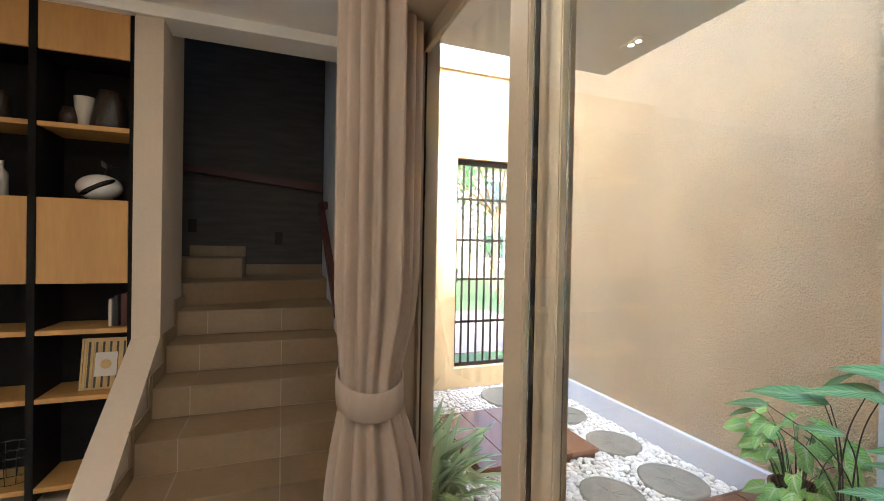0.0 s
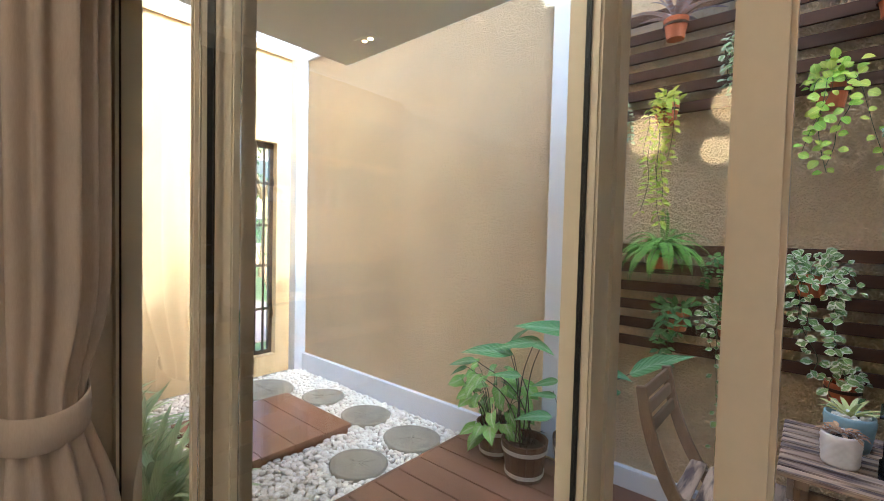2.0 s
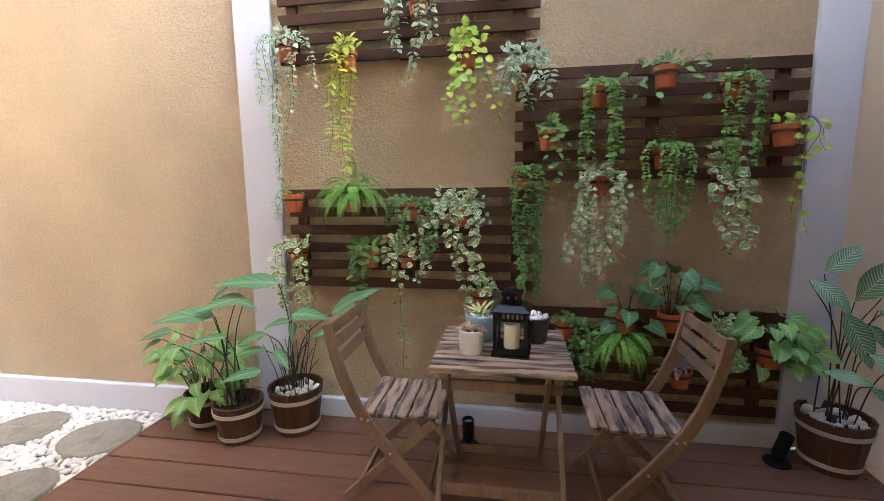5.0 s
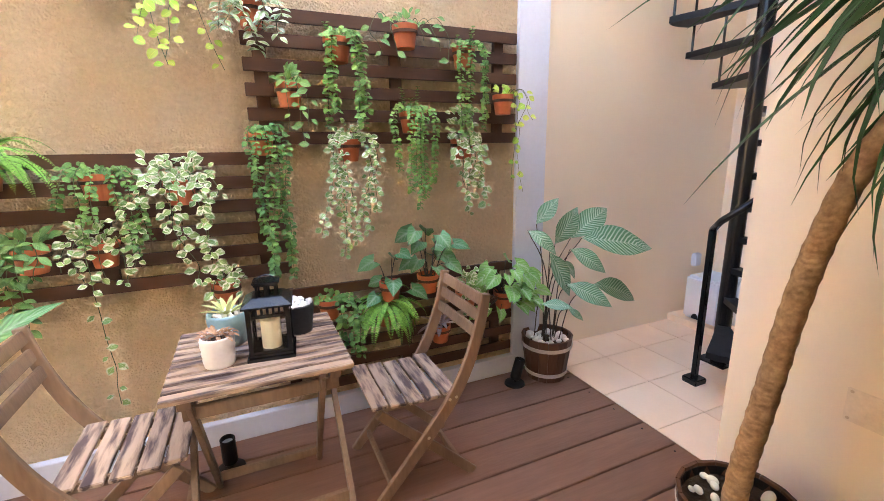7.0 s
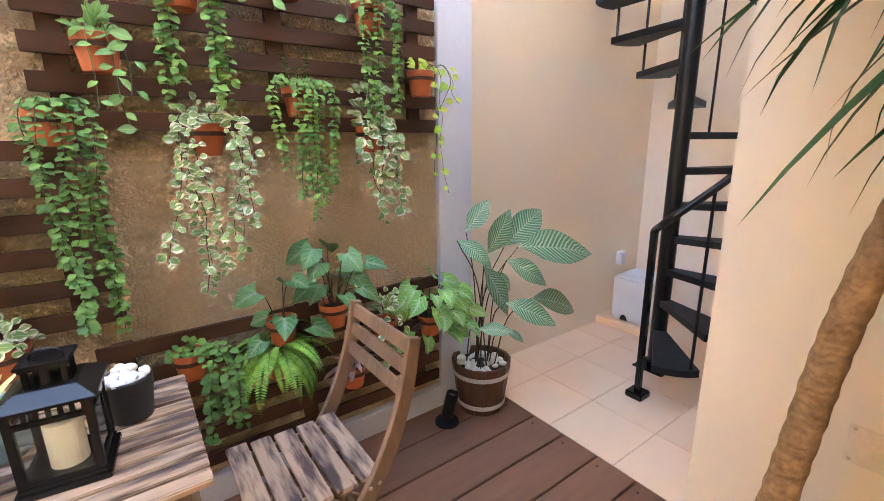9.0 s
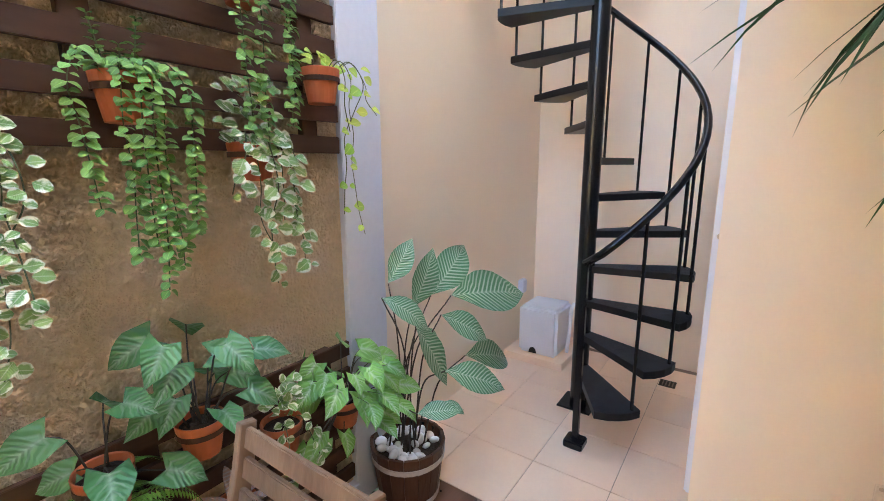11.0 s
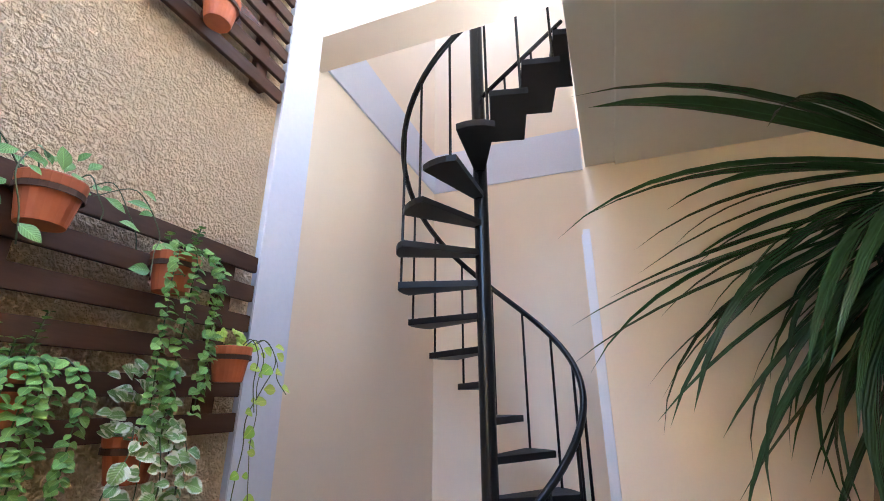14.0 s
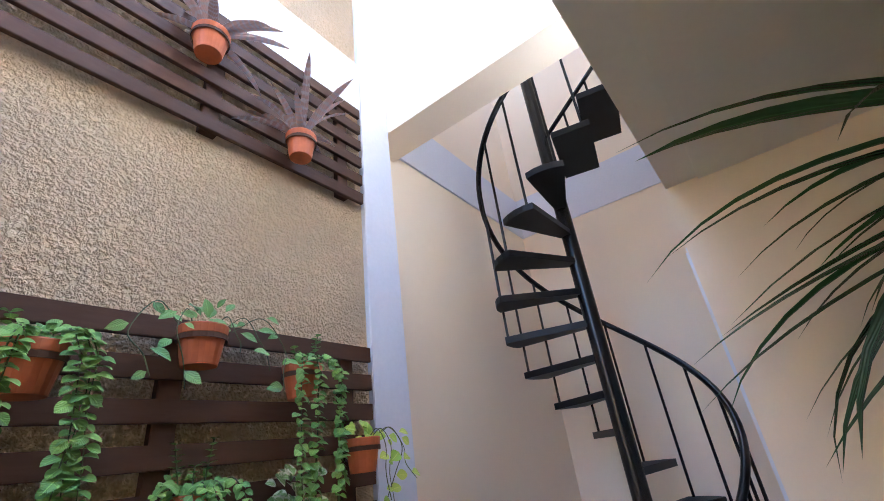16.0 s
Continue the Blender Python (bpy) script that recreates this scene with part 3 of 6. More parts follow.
def stair_handrail():
    ob = thing("stair_handrail", (0, 0, 0), "dark red-brown timber handrail on the stairwell walls", "handrail")
    wood = material("dark_red_wood", (0.055, 0.010, 0.007), (0.035, 0.007, 0.005), rough=0.55, scale=6, stretch=(1, 0.2, 1))
    part("back_rail", beam((-3.96, -1.1, 2.16), (-3.96, -0.15, 2.12), 0.05, 0.06, bevel=0.006), wood, ob)
    part("back_rail", beam((-3.96, -0.15, 2.12), (-3.96, 0.84, 2.02), 0.05, 0.075, bevel=0.006), wood, ob)
    part("side_rail", beam((-3.55, 0.80, 1.82), (-2.2, 0.80, 1.05), 0.045, 0.07, bevel=0.006), wood, ob)
    part("rail_end", beam((-3.55, 0.86, 1.82), (-3.55, 0.79, 1.82), 0.05, 0.07, bevel=0.006), wood, ob)
    for y in (-0.9, 0.3):
        part("bracket", beam((-4.02, y, 2.06), (-3.97, y, 2.09), 0.02, 0.03), GASKET, ob)
    return ob


stair_handrail()
for at in ((-4.018, -0.28, 1.62), (-4.018, 0.45, 1.52)):
    o = thing("wall_socket", at, "small black switch plate on the dark stair wall", "switch", "stair switches")
    part("plate", boxes((0, 0.008, -0.035, 0.035, -0.06, 0.06), bevel=0.002), GASKET, o)


# ---- furniture on the deck ----
def worn_top_material():
    """Grey-brown stain worn down to pale wood in long flakes."""
    m = material("worn_wood", (0.45, 0.32, 0.22), (0.35, 0.24, 0.165), rough=0.75, scale=8, fine=60, stretch=(0.2, 1, 1), bump=0.3, bump_scale=60, each=0.08)
    n, k = m.node_tree.nodes, m.node_tree.links
    b = n["Principled BSDF"]
    old = b.inputs["Base Color"].links[0].from_socket
    co, mp, t, r, mx = n["Texture Coordinate"], n.new("ShaderNodeMapping"), n.new("ShaderNodeTexNoise"), n.new("ShaderNodeMapRange"), n.new("ShaderNodeMix")
    info = n["Object Info"]
    off = n.new("ShaderNodeVectorMath")
    off.operation = "MULTIPLY_ADD"
    k.new(info.outputs["Random"], off.inputs[0])
    off.inputs[1].default_value = (91, 13, 47)
    mp.inputs["Scale"].default_value = (5.0, 34, 34)
    k.new(co.outputs["Object"], mp.inputs["Vector"])
    k.new(mp.outputs["Vector"], off.inputs[2])
    t.inputs["Scale"].default_value, t.inputs["Detail"].default_value = 1.0, 9
    k.new(off.outputs["Vector"], t.inputs["Vector"])
    r.inputs["From Min"].default_value, r.inputs["From Max"].default_value = 0.45, 0.62
    k.new(t.outputs["Fac"], r.inputs["Value"])
    mx.data_type = "RGBA"
    k.new(r.outputs["Result"], mx.inputs["Factor"])
    k.new(old, mx.inputs["A"])
    mx.inputs["B"].default_value = (0.075, 0.046, 0.042, 1)
    k.new(mx.outputs["Result"], b.inputs["Base Color"])
    return m


WORN = worn_top_material()


def folding_table():
    ob = thing("folding_table", (0.80, 2.79, 0), "weathered wooden folding table with a peeling slatted top", "table")
    n = 10
    for i in range(n):
        y = -0.297 + 0.594 * (i + 0.5) / n
        s = boxes((-0.308, 0.308, y - 0.0248, y + 0.0248, 0.687, 0.705), bevel=0.003)
        part("slat", s, WORN, ob)
    for x in (-0.24, 0.24):
        part("batten", boxes((x - 0.02, x + 0.02, -0.28, 0.28, 0.655, 0.686), bevel=0.003), TEAK, ob)
    for x in (-0.275, 0.275):
        part("outer_leg", beam((x, 0.25, 0.66), (x, -0.33, 0.0), 0.042, 0.022, (1, 0, 0), 0.004), TEAK, ob)
    for x in (-0.232, 0.20):
        part("inner_leg", beam((x, -0.24, 0.66), (x, 0.19, 0.0), 0.042, 0.022, (1, 0, 0), 0.004), TEAK, ob)
    part("stretcher", beam((-0.262, -0.235, 0.115), (0.262, -0.235, 0.115), 0.02, 0.05, (0, 0, 1), 0.003), TEAK, ob)
    part("stretcher", beam((-0.22, 0.145, 0.075), (0.188, 0.145, 0.075), 0.02, 0.04, (0, 0, 1), 0.003), TEAK, ob)
    part("top_rail", beam((-0.262, -0.20, 0.60), (0.262, -0.20, 0.60), 0.02, 0.05, (0, 0, 1), 0.003), TEAK, ob)
    return ob


def ribbon(points, width, depth, axis_x, bm):
    """A flat plank of thickness depth along a curve in the u, z plane, at x = axis_x across."""
    pts = [Vector((p[0], p[1])) for p in points]
    left, right = [], []
    for i, p in enumerate(pts):
        d = (pts[min(i + 1, len(pts) - 1)] - pts[max(i - 1, 0)]).normalized()
        nrm = Vector((-d.y, d.x)) * width[i] / 2 if isinstance(width, list) else Vector((-d.y, d.x)) * width / 2
        left.append(p + nrm), right.append(p - nrm)
    vs = [[bm.verts.new((q.x, axis_x + s * depth / 2, q.y)) for q in side] for side in (left, right) for s in (-1, 1)]
    a, b, c, d = vs
    n = len(pts)
    for i in range(n - 1):
        bm.faces.new((a[i], a[i + 1], b[i + 1], b[i])), bm.faces.new((c[i], d[i], d[i + 1], c[i + 1]))
        bm.faces.new((a[i], c[i], c[i + 1], a[i + 1])), bm.faces.new((b[i], b[i + 1], d[i + 1], d[i]))
    bm.faces.new((a[0], b[0], d[0], c[0])), bm.faces.new((a[-1], c[-1], d[-1], b[-1]))
    bmesh.ops.recalc_face_normals(bm, faces=bm.faces[:])
    bmesh.ops.bevel(bm, geom=[e for e in bm.edges if len(e.link_faces) == 2 and e.calc_face_angle(0) > 0.9], offset=0.003, segments=1, affect="EDGES")
    return bm


def folding_chair(at, turn, label):
    """Faces its own +x."""
    ob = thing("folding_chair", at, label, "chair", "folding chairs at the table", turn=turn)
    long = [Vector((p[0], 0, p[1])) for p in ((0.235, 0.0), (0.13, 0.12), (0.0, 0.27), (-0.115, 0.42), (-0.19, 0.56), (-0.245, 0.72), (-0.275, 0.87))]
    curve = [(p.x, p.z) for p in curve_points(long, 5)]
    for y in (-0.205, 0.205):
        part("back_leg", ribbon(curve, [0.042 + 0.012 * math.sin(3.14 * i / (len(curve) - 1)) for i in range(len(curve))], 0.022, y, bmesh.new()), TEAK, ob)
    short = [Vector((p[0], 0, p[1])) for p in ((-0.235, 0.0), (-0.05, 0.18), (0.10, 0.32), (0.20, 0.415))]
    curve = [(p.x, p.z) for p in curve_points(short, 4)]
    for y in (-0.175, 0.175):
        part("front_leg", ribbon(curve, 0.042, 0.02, y, bmesh.new()), TEAK, ob)
    for y in (-0.15, 0.15):
        part("seat_rail", beam((-0.13, y, 0.422), (0.20, y, 0.422), 0.02, 0.035, (0, 0, 1), 0.003), TEAK, ob)
    for i in range(5):
        u = -0.115 + i * 0.078
        s = boxes((-0.195, 0.195, -0.033, 0.033, 0, 0.016), bevel=0.003)
        s = part("seat_slat", s, WORN, ob)
        s.matrix_local = pose(u, 0, 0.441 - 0.012 * math.cos((u + 0.0) * 9), 0, 0, 90)
    for z, u in ((0.835, -0.268), (0.765, -0.256), (0.695, -0.238)):
        part("back_slat", beam((u, -0.196, z), (u, 0.196, z), 0.016, 0.05, (-0.2, 0, 1), 0.003), TEAK, ob)
    part("stretcher", beam((-0.17, -0.165, 0.062), (-0.17, 0.165, 0.062), 0.018, 0.035, (0, 0, 1), 0.003), TEAK, ob)
    part("stretcher", beam((0.165, -0.195, 0.08), (0.165, 0.195, 0.08), 0.018, 0.035, (0, 0, 1), 0.003), TEAK, ob)
    for y in (-0.219, 0.219):
        for u, z in ((0.0, 0.27), (-0.10, 0.425), (-0.13, 0.43)):
            part("bolt", lathe([(0, 0.004), (0.006, 0.003), (0.007, 0)], 10), material_bolt, ob).matrix_local = pose(u, y - math.copysign(0.003, y), z, -90 if y > 0 else 90, 0, 0)
    return ob


material_bolt = material("brass_bolt", (0.65, 0.55, 0.40), rough=0.3, metal=0.9)
folding_table()
folding_chair((0.305, 2.755, 0), 0, "weathered wooden folding chair with a flaking slatted seat")
folding_chair((1.41, 2.755, 0), 180, "weathered wooden folding chair with a pale flaking slatted seat")


# ---- spiral stair ----
SC = Vector((3.685, 2.788, 0))
STEP_R, STEP_DZ, STEP_Z0, STEP_A0, STEP_DA = 0.545, 0.203, 0.069, 12.6, 24.0


def step_angle(k):
    return radians(STEP_A0 + STEP_DA * (k - 7.5))


def rail_height(k):
    """Height of the handrail beside the tread of count k."""
    return 1.16 + 0.1944 * (min(k, 15) - 1) + STEP_DZ * max(0, k - 15)


def spiral_stair():
    ob = thing("spiral_stair", SC, "black painted steel spiral stair on beige tiles", "staircase")
    part("pole", lathe([(0, 0), (0.048, 0), (0.048, 4.9), (0, 4.9)], 24), STEEL, ob, smooth=False)
    part("base_plate", boxes((-0.10, 0.10, -0.10, 0.10, 0, 0.012), bevel=0.003), STEEL, ob)
    rail = []
    turn_end = step_angle(15)
    along = Vector((-math.sin(turn_end), math.cos(turn_end), 0)) * 0.2

    def shift(k):
        """Above the fifteenth tread the flight runs straight on."""
        return along * max(0, k - 15)

    for k in range(1, 19):
        a, z, off = step_angle(min(k, 15)), STEP_Z0 + STEP_DZ * k, shift(k)
        w = radians(12.0)
        c = lambda r, s: (r * math.cos(a + s) + off.x, r * math.sin(a + s) + off.y)
        if k <= 15:
            outline = [c(0.045, -0.9), c(STEP_R, -w), c(STEP_R + 0.012, -w / 2), c(STEP_R + 0.015, 0), c(STEP_R + 0.012, w / 2), c(STEP_R, w), c(0.045, 0.9)]
        else:
            near, far = math.hypot(0.06, 0.113), math.hypot(STEP_R, 0.113)
            sn, sf = math.atan2(0.113, 0.06), math.atan2(0.113, STEP_R)
            outline = [c(near, -sn), c(far, -sf), c(far, sf), c(near, sn)]
        bm = prism(outline, 0.036, "z")
        bmesh.ops.translate(bm, verts=bm.verts[:], vec=(0, 0, z - 0.018))
        t = part("tread", bm, TREADSIDE, ob)
        bm = prism(outline, 0.004, "z")
        bmesh.ops.translate(bm, verts=bm.verts[:], vec=(0, 0, z + 0.002))
        part("tread_plate", bm, TREAD, t, "scuffed dark grey tread surface")
        # baluster at the leading corner reaches up to the rail
        bx, by = c(STEP_R - 0.012, w * 0.65)
        top = rail_height(k + w * 0.65 / radians(STEP_DA))
        part("baluster", tube([(bx, by, z - 0.03), (bx, by, top)], 0.0085, 8), STEEL, ob)
    pts = [(SPOST[0] - SC.x, SPOST[1] - SC.y, 0.985)]
    for i in range(0, 17 * 4):
        k = 0.45 + i / 4
        a, off = step_angle(min(k, 15)), shift(k)
        pts.append(((STEP_R - 0.01) * math.cos(a) + off.x, (STEP_R - 0.01) * math.sin(a) + off.y, rail_height(k)))
    part("handrail", tube(pts, 0.019, 10), STEEL, ob, smooth=True)
    # the second rail of the straight flight, on its inner side
    e = Vector((math.cos(turn_end), math.sin(turn_end), 0)) * 0.08
    lo, hi = e + shift(15.2), e + shift(18.2)
    part("inner_rail", tube([(lo.x, lo.y, STEP_Z0 + STEP_DZ * 15.2 + 0.50), (hi.x, hi.y, STEP_Z0 + STEP_DZ * 18.2 + 0.50)], 0.016, 10), STEEL, ob, smooth=True)
    for k in (16, 17, 18):
        q = e + shift(k)
        part("inner_baluster", tube([(q.x, q.y, STEP_Z0 + STEP_DZ * k - 0.02), (q.x, q.y, STEP_Z0 + STEP_DZ * k + 0.50)], 0.0085, 8), STEEL, ob)
    nx, ny = SPOST[0] - SC.x, SPOST[1] - SC.y
    part("newel_post", boxes((nx - 0.016, nx + 0.016, ny - 0.016, ny + 0.016, 0.0, 0.985), bevel=0.003), STEEL, ob)
    part("newel_foot", boxes((nx - 0.05, nx + 0.05, ny - 0.05, ny + 0.05, 0, 0.04), bevel=0.006), STEEL, ob)
    return ob


SPOST = (3.275, 2.67)
spiral_stair()
# ---- plants: leaves ----
def leaf_material(name, green, green2, edge=None, mode="plain", rough=0.4, share=0.5):
    """A leaf by its own length (u) and width (v): plain with a pale rib, pale margin, pale feathering, or pale veins."""
    green, green2 = (tuple(min(0.6, c * k) for c, k in zip(g, (1.75, 1.6, 1.25))) for g in (green, green2))
    m = bpy.data.materials.new(name)
    m.use_nodes = True
    n, k = m.node_tree.nodes, m.node_tree.links
    b = n["Principled BSDF"]
    b.inputs["Roughness"].default_value = rough
    uv, sep = n.new("ShaderNodeUVMap"), n.new("ShaderNodeSeparateXYZ")
    uv.uv_map = "leaf"
    k.new(uv.outputs["UV"], sep.inputs["Vector"])

    def op(kind, a, c=None, clamp=False):
        o = n.new("ShaderNodeMath")
        o.operation, o.use_clamp = kind, clamp
        for i, v in enumerate((a, c)):
            if v is None:
                continue
            if isinstance(v, (int, float)):
                o.inputs[i].default_value = v
            else:
                k.new(v, o.inputs[i])
        return o.outputs["Value"]

    def blend(f, a, c):
        o = n.new("ShaderNodeMix")
        o.data_type = "RGBA"
        k.new(f, o.inputs["Factor"])
        for s, v in (("A", a), ("B", c)):
            if isinstance(v, tuple):
                o.inputs[s].default_value = (*v, 1)
            else:
                k.new(v, o.inputs[s])
        return o.outputs["Result"]

    co, noise_a = n.new("ShaderNodeTexCoord"), n.new("ShaderNodeTexNoise")
    noise_a.inputs["Scale"].default_value, noise_a.inputs["Detail"].default_value = 55, 3
    k.new(co.outputs["Object"], noise_a.inputs["Vector"])
    geo = n.new("ShaderNodeNewGeometry")
    tone = op("ADD", op("MULTIPLY", geo.outputs["Random Per Island"], 1.1), op("MULTIPLY", noise_a.outputs["Fac"], 0.35))
    col = blend(tone, green, green2)
    across = op("ABSOLUTE", op("MULTIPLY", op("SUBTRACT", sep.outputs["Y"], 0.5), 2.0))
    u = sep.outputs["X"]
    if mode == "margin":
        f = op("MULTIPLY", op("SUBTRACT", op("ADD", op("MULTIPLY", across, 0.7), op("MULTIPLY", noise_a.outputs["Fac"], 1.5)), 1.64 - share), 4.5, True)
        tip = op("MULTIPLY", op("SUBTRACT", op("ADD", u, op("MULTIPLY", noise_a.outputs["Fac"], 0.3)), 1.05), 6.0, True)
        col = blend(op("MAXIMUM", f, tip), col, edge)
    elif mode == "stripes":
        wave = op("SINE", op("MULTIPLY", op("SUBTRACT", u, op("MULTIPLY", across, 0.16)), 115.0))
        f = op("MULTIPLY", op("ADD", wave, 0.15), 1.0, True)
        col = blend(op("MULTIPLY", f, op("SUBTRACT", 1.0, op("MULTIPLY", across, 0.45))), col, edge)
    elif mode == "veins":
        wave = op("SINE", op("MULTIPLY", op("SUBTRACT", u, op("MULTIPLY", across, 0.35)), 34.0))
        f = op("MULTIPLY", op("SUBTRACT", wave, 0.45), 1.6, True)
        mid = op("SUBTRACT", 1.0, op("MULTIPLY", across, 3.5), True)
        col = blend(op("MULTIPLY", op("MAXIMUM", f, mid), op("SUBTRACT", 0.85, op("MULTIPLY", across, 0.8), True)), col, edge)
    elif mode == "bands":
        wave = op("SINE", op("MULTIPLY", op("ADD", u, op("MULTIPLY", noise_a.outputs["Fac"], 0.08)), 70.0))
        col = blend(op("MULTIPLY", op("ADD", wave, 0.2), 0.8, True), col, edge)
    rib = op("SUBTRACT", 1.0, op("MULTIPLY", across, 11.0), True)
    col = blend(op("MULTIPLY", rib, 0.45), col, edge or tuple(min(1, c * 2.2) for c in green2))
    k.new(col, b.inputs["Base Color"])
    ridge = n.new("ShaderNodeBump")
    ridge.inputs["Strength"].default_value, ridge.inputs["Distance"].default_value = 0.35, 0.004
    k.new(op("SINE", op("MULTIPLY", op("SUBTRACT", u, op("MULTIPLY", across, 0.25)), 60.0)), ridge.inputs["Height"])
    k.new(ridge.outputs["Normal"], b.inputs["Normal"])
    tr, ad = n.new("ShaderNodeBsdfTranslucent"), n.new("ShaderNodeMixShader")
    k.new(col, tr.inputs["Color"])
    ad.inputs["Fac"].default_value = 0.14
    k.new(b.outputs["BSDF"], ad.inputs[1])
    k.new(tr.outputs["BSDF"], ad.inputs[2])
    k.new(ad.outputs["Shader"], n["Material Output"].inputs["Surface"])
    return m


CREAM = (0.62, 0.66, 0.44)
L_VARI = leaf_material("variegated_leaf", (0.075, 0.16, 0.055), (0.15, 0.25, 0.09), (0.74, 0.76, 0.56), "margin", 0.45, 0.56)
L_SILVER = leaf_material("silver_leaf", (0.11, 0.20, 0.10), (0.20, 0.30, 0.17), (0.60, 0.66, 0.54), "margin", 0.5, 0.62)
L_IVY = leaf_material("ivy_leaf", (0.035, 0.095, 0.030), (0.09, 0.19, 0.055), None, "plain", 0.38)
L_BUTTON = leaf_material("button_leaf", (0.06, 0.15, 0.045), (0.15, 0.28, 0.08), None, "plain", 0.4)
L_LIME = leaf_material("lime_leaf", (0.15, 0.34, 0.035), (0.29, 0.48, 0.07), None, "plain", 0.4)
L_GOLD = leaf_material("golden_leaf", (0.17, 0.30, 0.035), (0.36, 0.42, 0.06), None, "plain", 0.42)
L_FERN = leaf_material("fern_leaf", (0.07, 0.19, 0.03), (0.16, 0.33, 0.06), None, "plain", 0.5)
L_HOYA = leaf_material("hoya_leaf", (0.06, 0.15, 0.05), (0.12, 0.24, 0.08), None, "plain", 0.3)
L_ARROW = leaf_material("arrowhead_leaf", (0.028, 0.098, 0.036), (0.062, 0.16, 0.062), (0.27, 0.38, 0.24), "veins", 0.38)
L_PALEARROW = leaf_material("pale_arrowhead_leaf", (0.075, 0.20, 0.045), (0.15, 0.30, 0.08), (0.46, 0.58, 0.36), "veins", 0.38)
L_CALATHEA = leaf_material("calathea_leaf", (0.026, 0.085, 0.042), (0.05, 0.13, 0.068), (0.44, 0.54, 0.38), "stripes", 0.33)
L_DARK = leaf_material("dark_leaf", (0.03, 0.085, 0.03), (0.07, 0.15, 0.05), None, "plain", 0.35)
L_BROM = leaf_material("bromeliad_leaf", (0.17, 0.125, 0.15), (0.30, 0.22, 0.25), (0.42, 0.38, 0.40), "bands", 0.5)
L_PALM = leaf_material("strap_leaf", (0.016, 0.046, 0.026), (0.034, 0.085, 0.044), None, "plain", 0.25)
L_LILY = leaf_material("lily_leaf", (0.15, 0.30, 0.17), (0.27, 0.43, 0.26), (0.42, 0.52, 0.36), "plain", 0.4)
STEM = material("green_stem", (0.10, 0.13, 0.05), (0.07, 0.08, 0.035), rough=0.6, scale=20)
DARKSTEM = material("dark_stem", (0.055, 0.040, 0.025), (0.03, 0.022, 0.015), rough=0.6, scale=20)

SHAPES = {
    "ovate": [0.30, 0.85, 1.0, 0.86, 0.52, 0.0],
    "round": [0.55, 1.0, 1.05, 0.90, 0.60, 0.0],
    "lance": [0.35, 0.80, 1.0, 0.95, 0.75, 0.42, 0.0],
    "arrow": [0.95, 1.15, 1.0, 0.80, 0.52, 0.22, 0.0],
    "strap": [0.75, 0.95, 1.0, 0.95, 0.85, 0.70, 0.45, 0.0],
    "ellipse": [0.35, 0.72, 0.95, 1.0, 0.94, 0.78, 0.54, 0.27, 0.0],
    "blade": [0.42, 0.62, 0.80, 0.95, 1.0, 0.96, 0.84, 0.62, 0.36, 0.0],
    "spear": [0.72, 1.0, 0.98, 0.88, 0.74, 0.57, 0.38, 0.18, 0.0],
    "paddle": [0.25, 0.66, 0.90, 1.0, 1.0, 0.92, 0.72, 0.38, 0.0],
}


class Foliage:
    """Leaves gathered for one mesh."""

    def __init__(self):
        self.v, self.f, self.uv = [], [], []

    def leaf(self, at, along, up, length, width, shape="ovate", droop=0.4, fold=0.2, wave=0.0, late=0.0):
        prof = SHAPES[shape]
        n = len(prof)
        d = Vector(along).normalized()
        s = d.cross(Vector(up))
        s = s.normalized() if s.length > 1e-3 else d.orthogonal().normalized()
        up = s.cross(d)
        p = Vector(at)
        k0 = len(self.v)
        step = length / n
        self.v.append(p[:])
        rows = []
        for i, w in enumerate(prof):
            turn = Matrix.Rotation(-droop / n * (1 + late * (2 * i / (n - 1) - 1)), 3, s)
            d, up = turn @ d, turn @ up
            p = p + d * step
            hw = width / 2 * w
            if w == 0.0:
                rows.append((len(self.v),))
                self.v.append(p[:])
            else:
                wv = wave * math.sin(i * 2.1) * width
                rows.append((len(self.v), len(self.v) + 1, len(self.v) + 2))
                back = d * (-0.35 * length if (shape == "arrow" and i == 0) else 0.0)
                self.v.extend([(p - s * hw + up * (fold * hw + wv) + back)[:], p[:], (p + s * hw + up * (fold * hw - wv) + back)[:]])
        uvs = {k0: (0, 0.5)}
        for i, r in enumerate(rows):
            u = (i + 1) / n
            for j, idx in enumerate(r):
                uvs[idx] = (u, 0.5 if len(r) == 1 else j / 2)
        a, b, c = rows[0]
        fs = [(k0, b, a), (k0, c, b)]
        for p_, q_ in zip(rows, rows[1:]):
            if len(q_) == 1:
                fs += [(p_[0], p_[1], q_[0]), (p_[1], p_[2], q_[0])]
            else:
                fs += [(p_[0], p_[1], q_[1], q_[0]), (p_[1], p_[2], q_[2], q_[1])]
        for f in fs:
            self.f.append(f)
            self.uv.extend(uvs[i] for i in f)

    def build(self, name, m, parent, label=""):
        me = bpy.data.meshes.new(name)
        me.from_pydata(self.v, [], self.f)
        lay = me.uv_layers.new(name="leaf")
        lay.data.foreach_set("uv", [c for q in self.uv for c in q])
        me.materials.append(m)
        me.shade_smooth()
        ob = new(name, me)
        ob.parent = parent
        return tagged(ob, label)


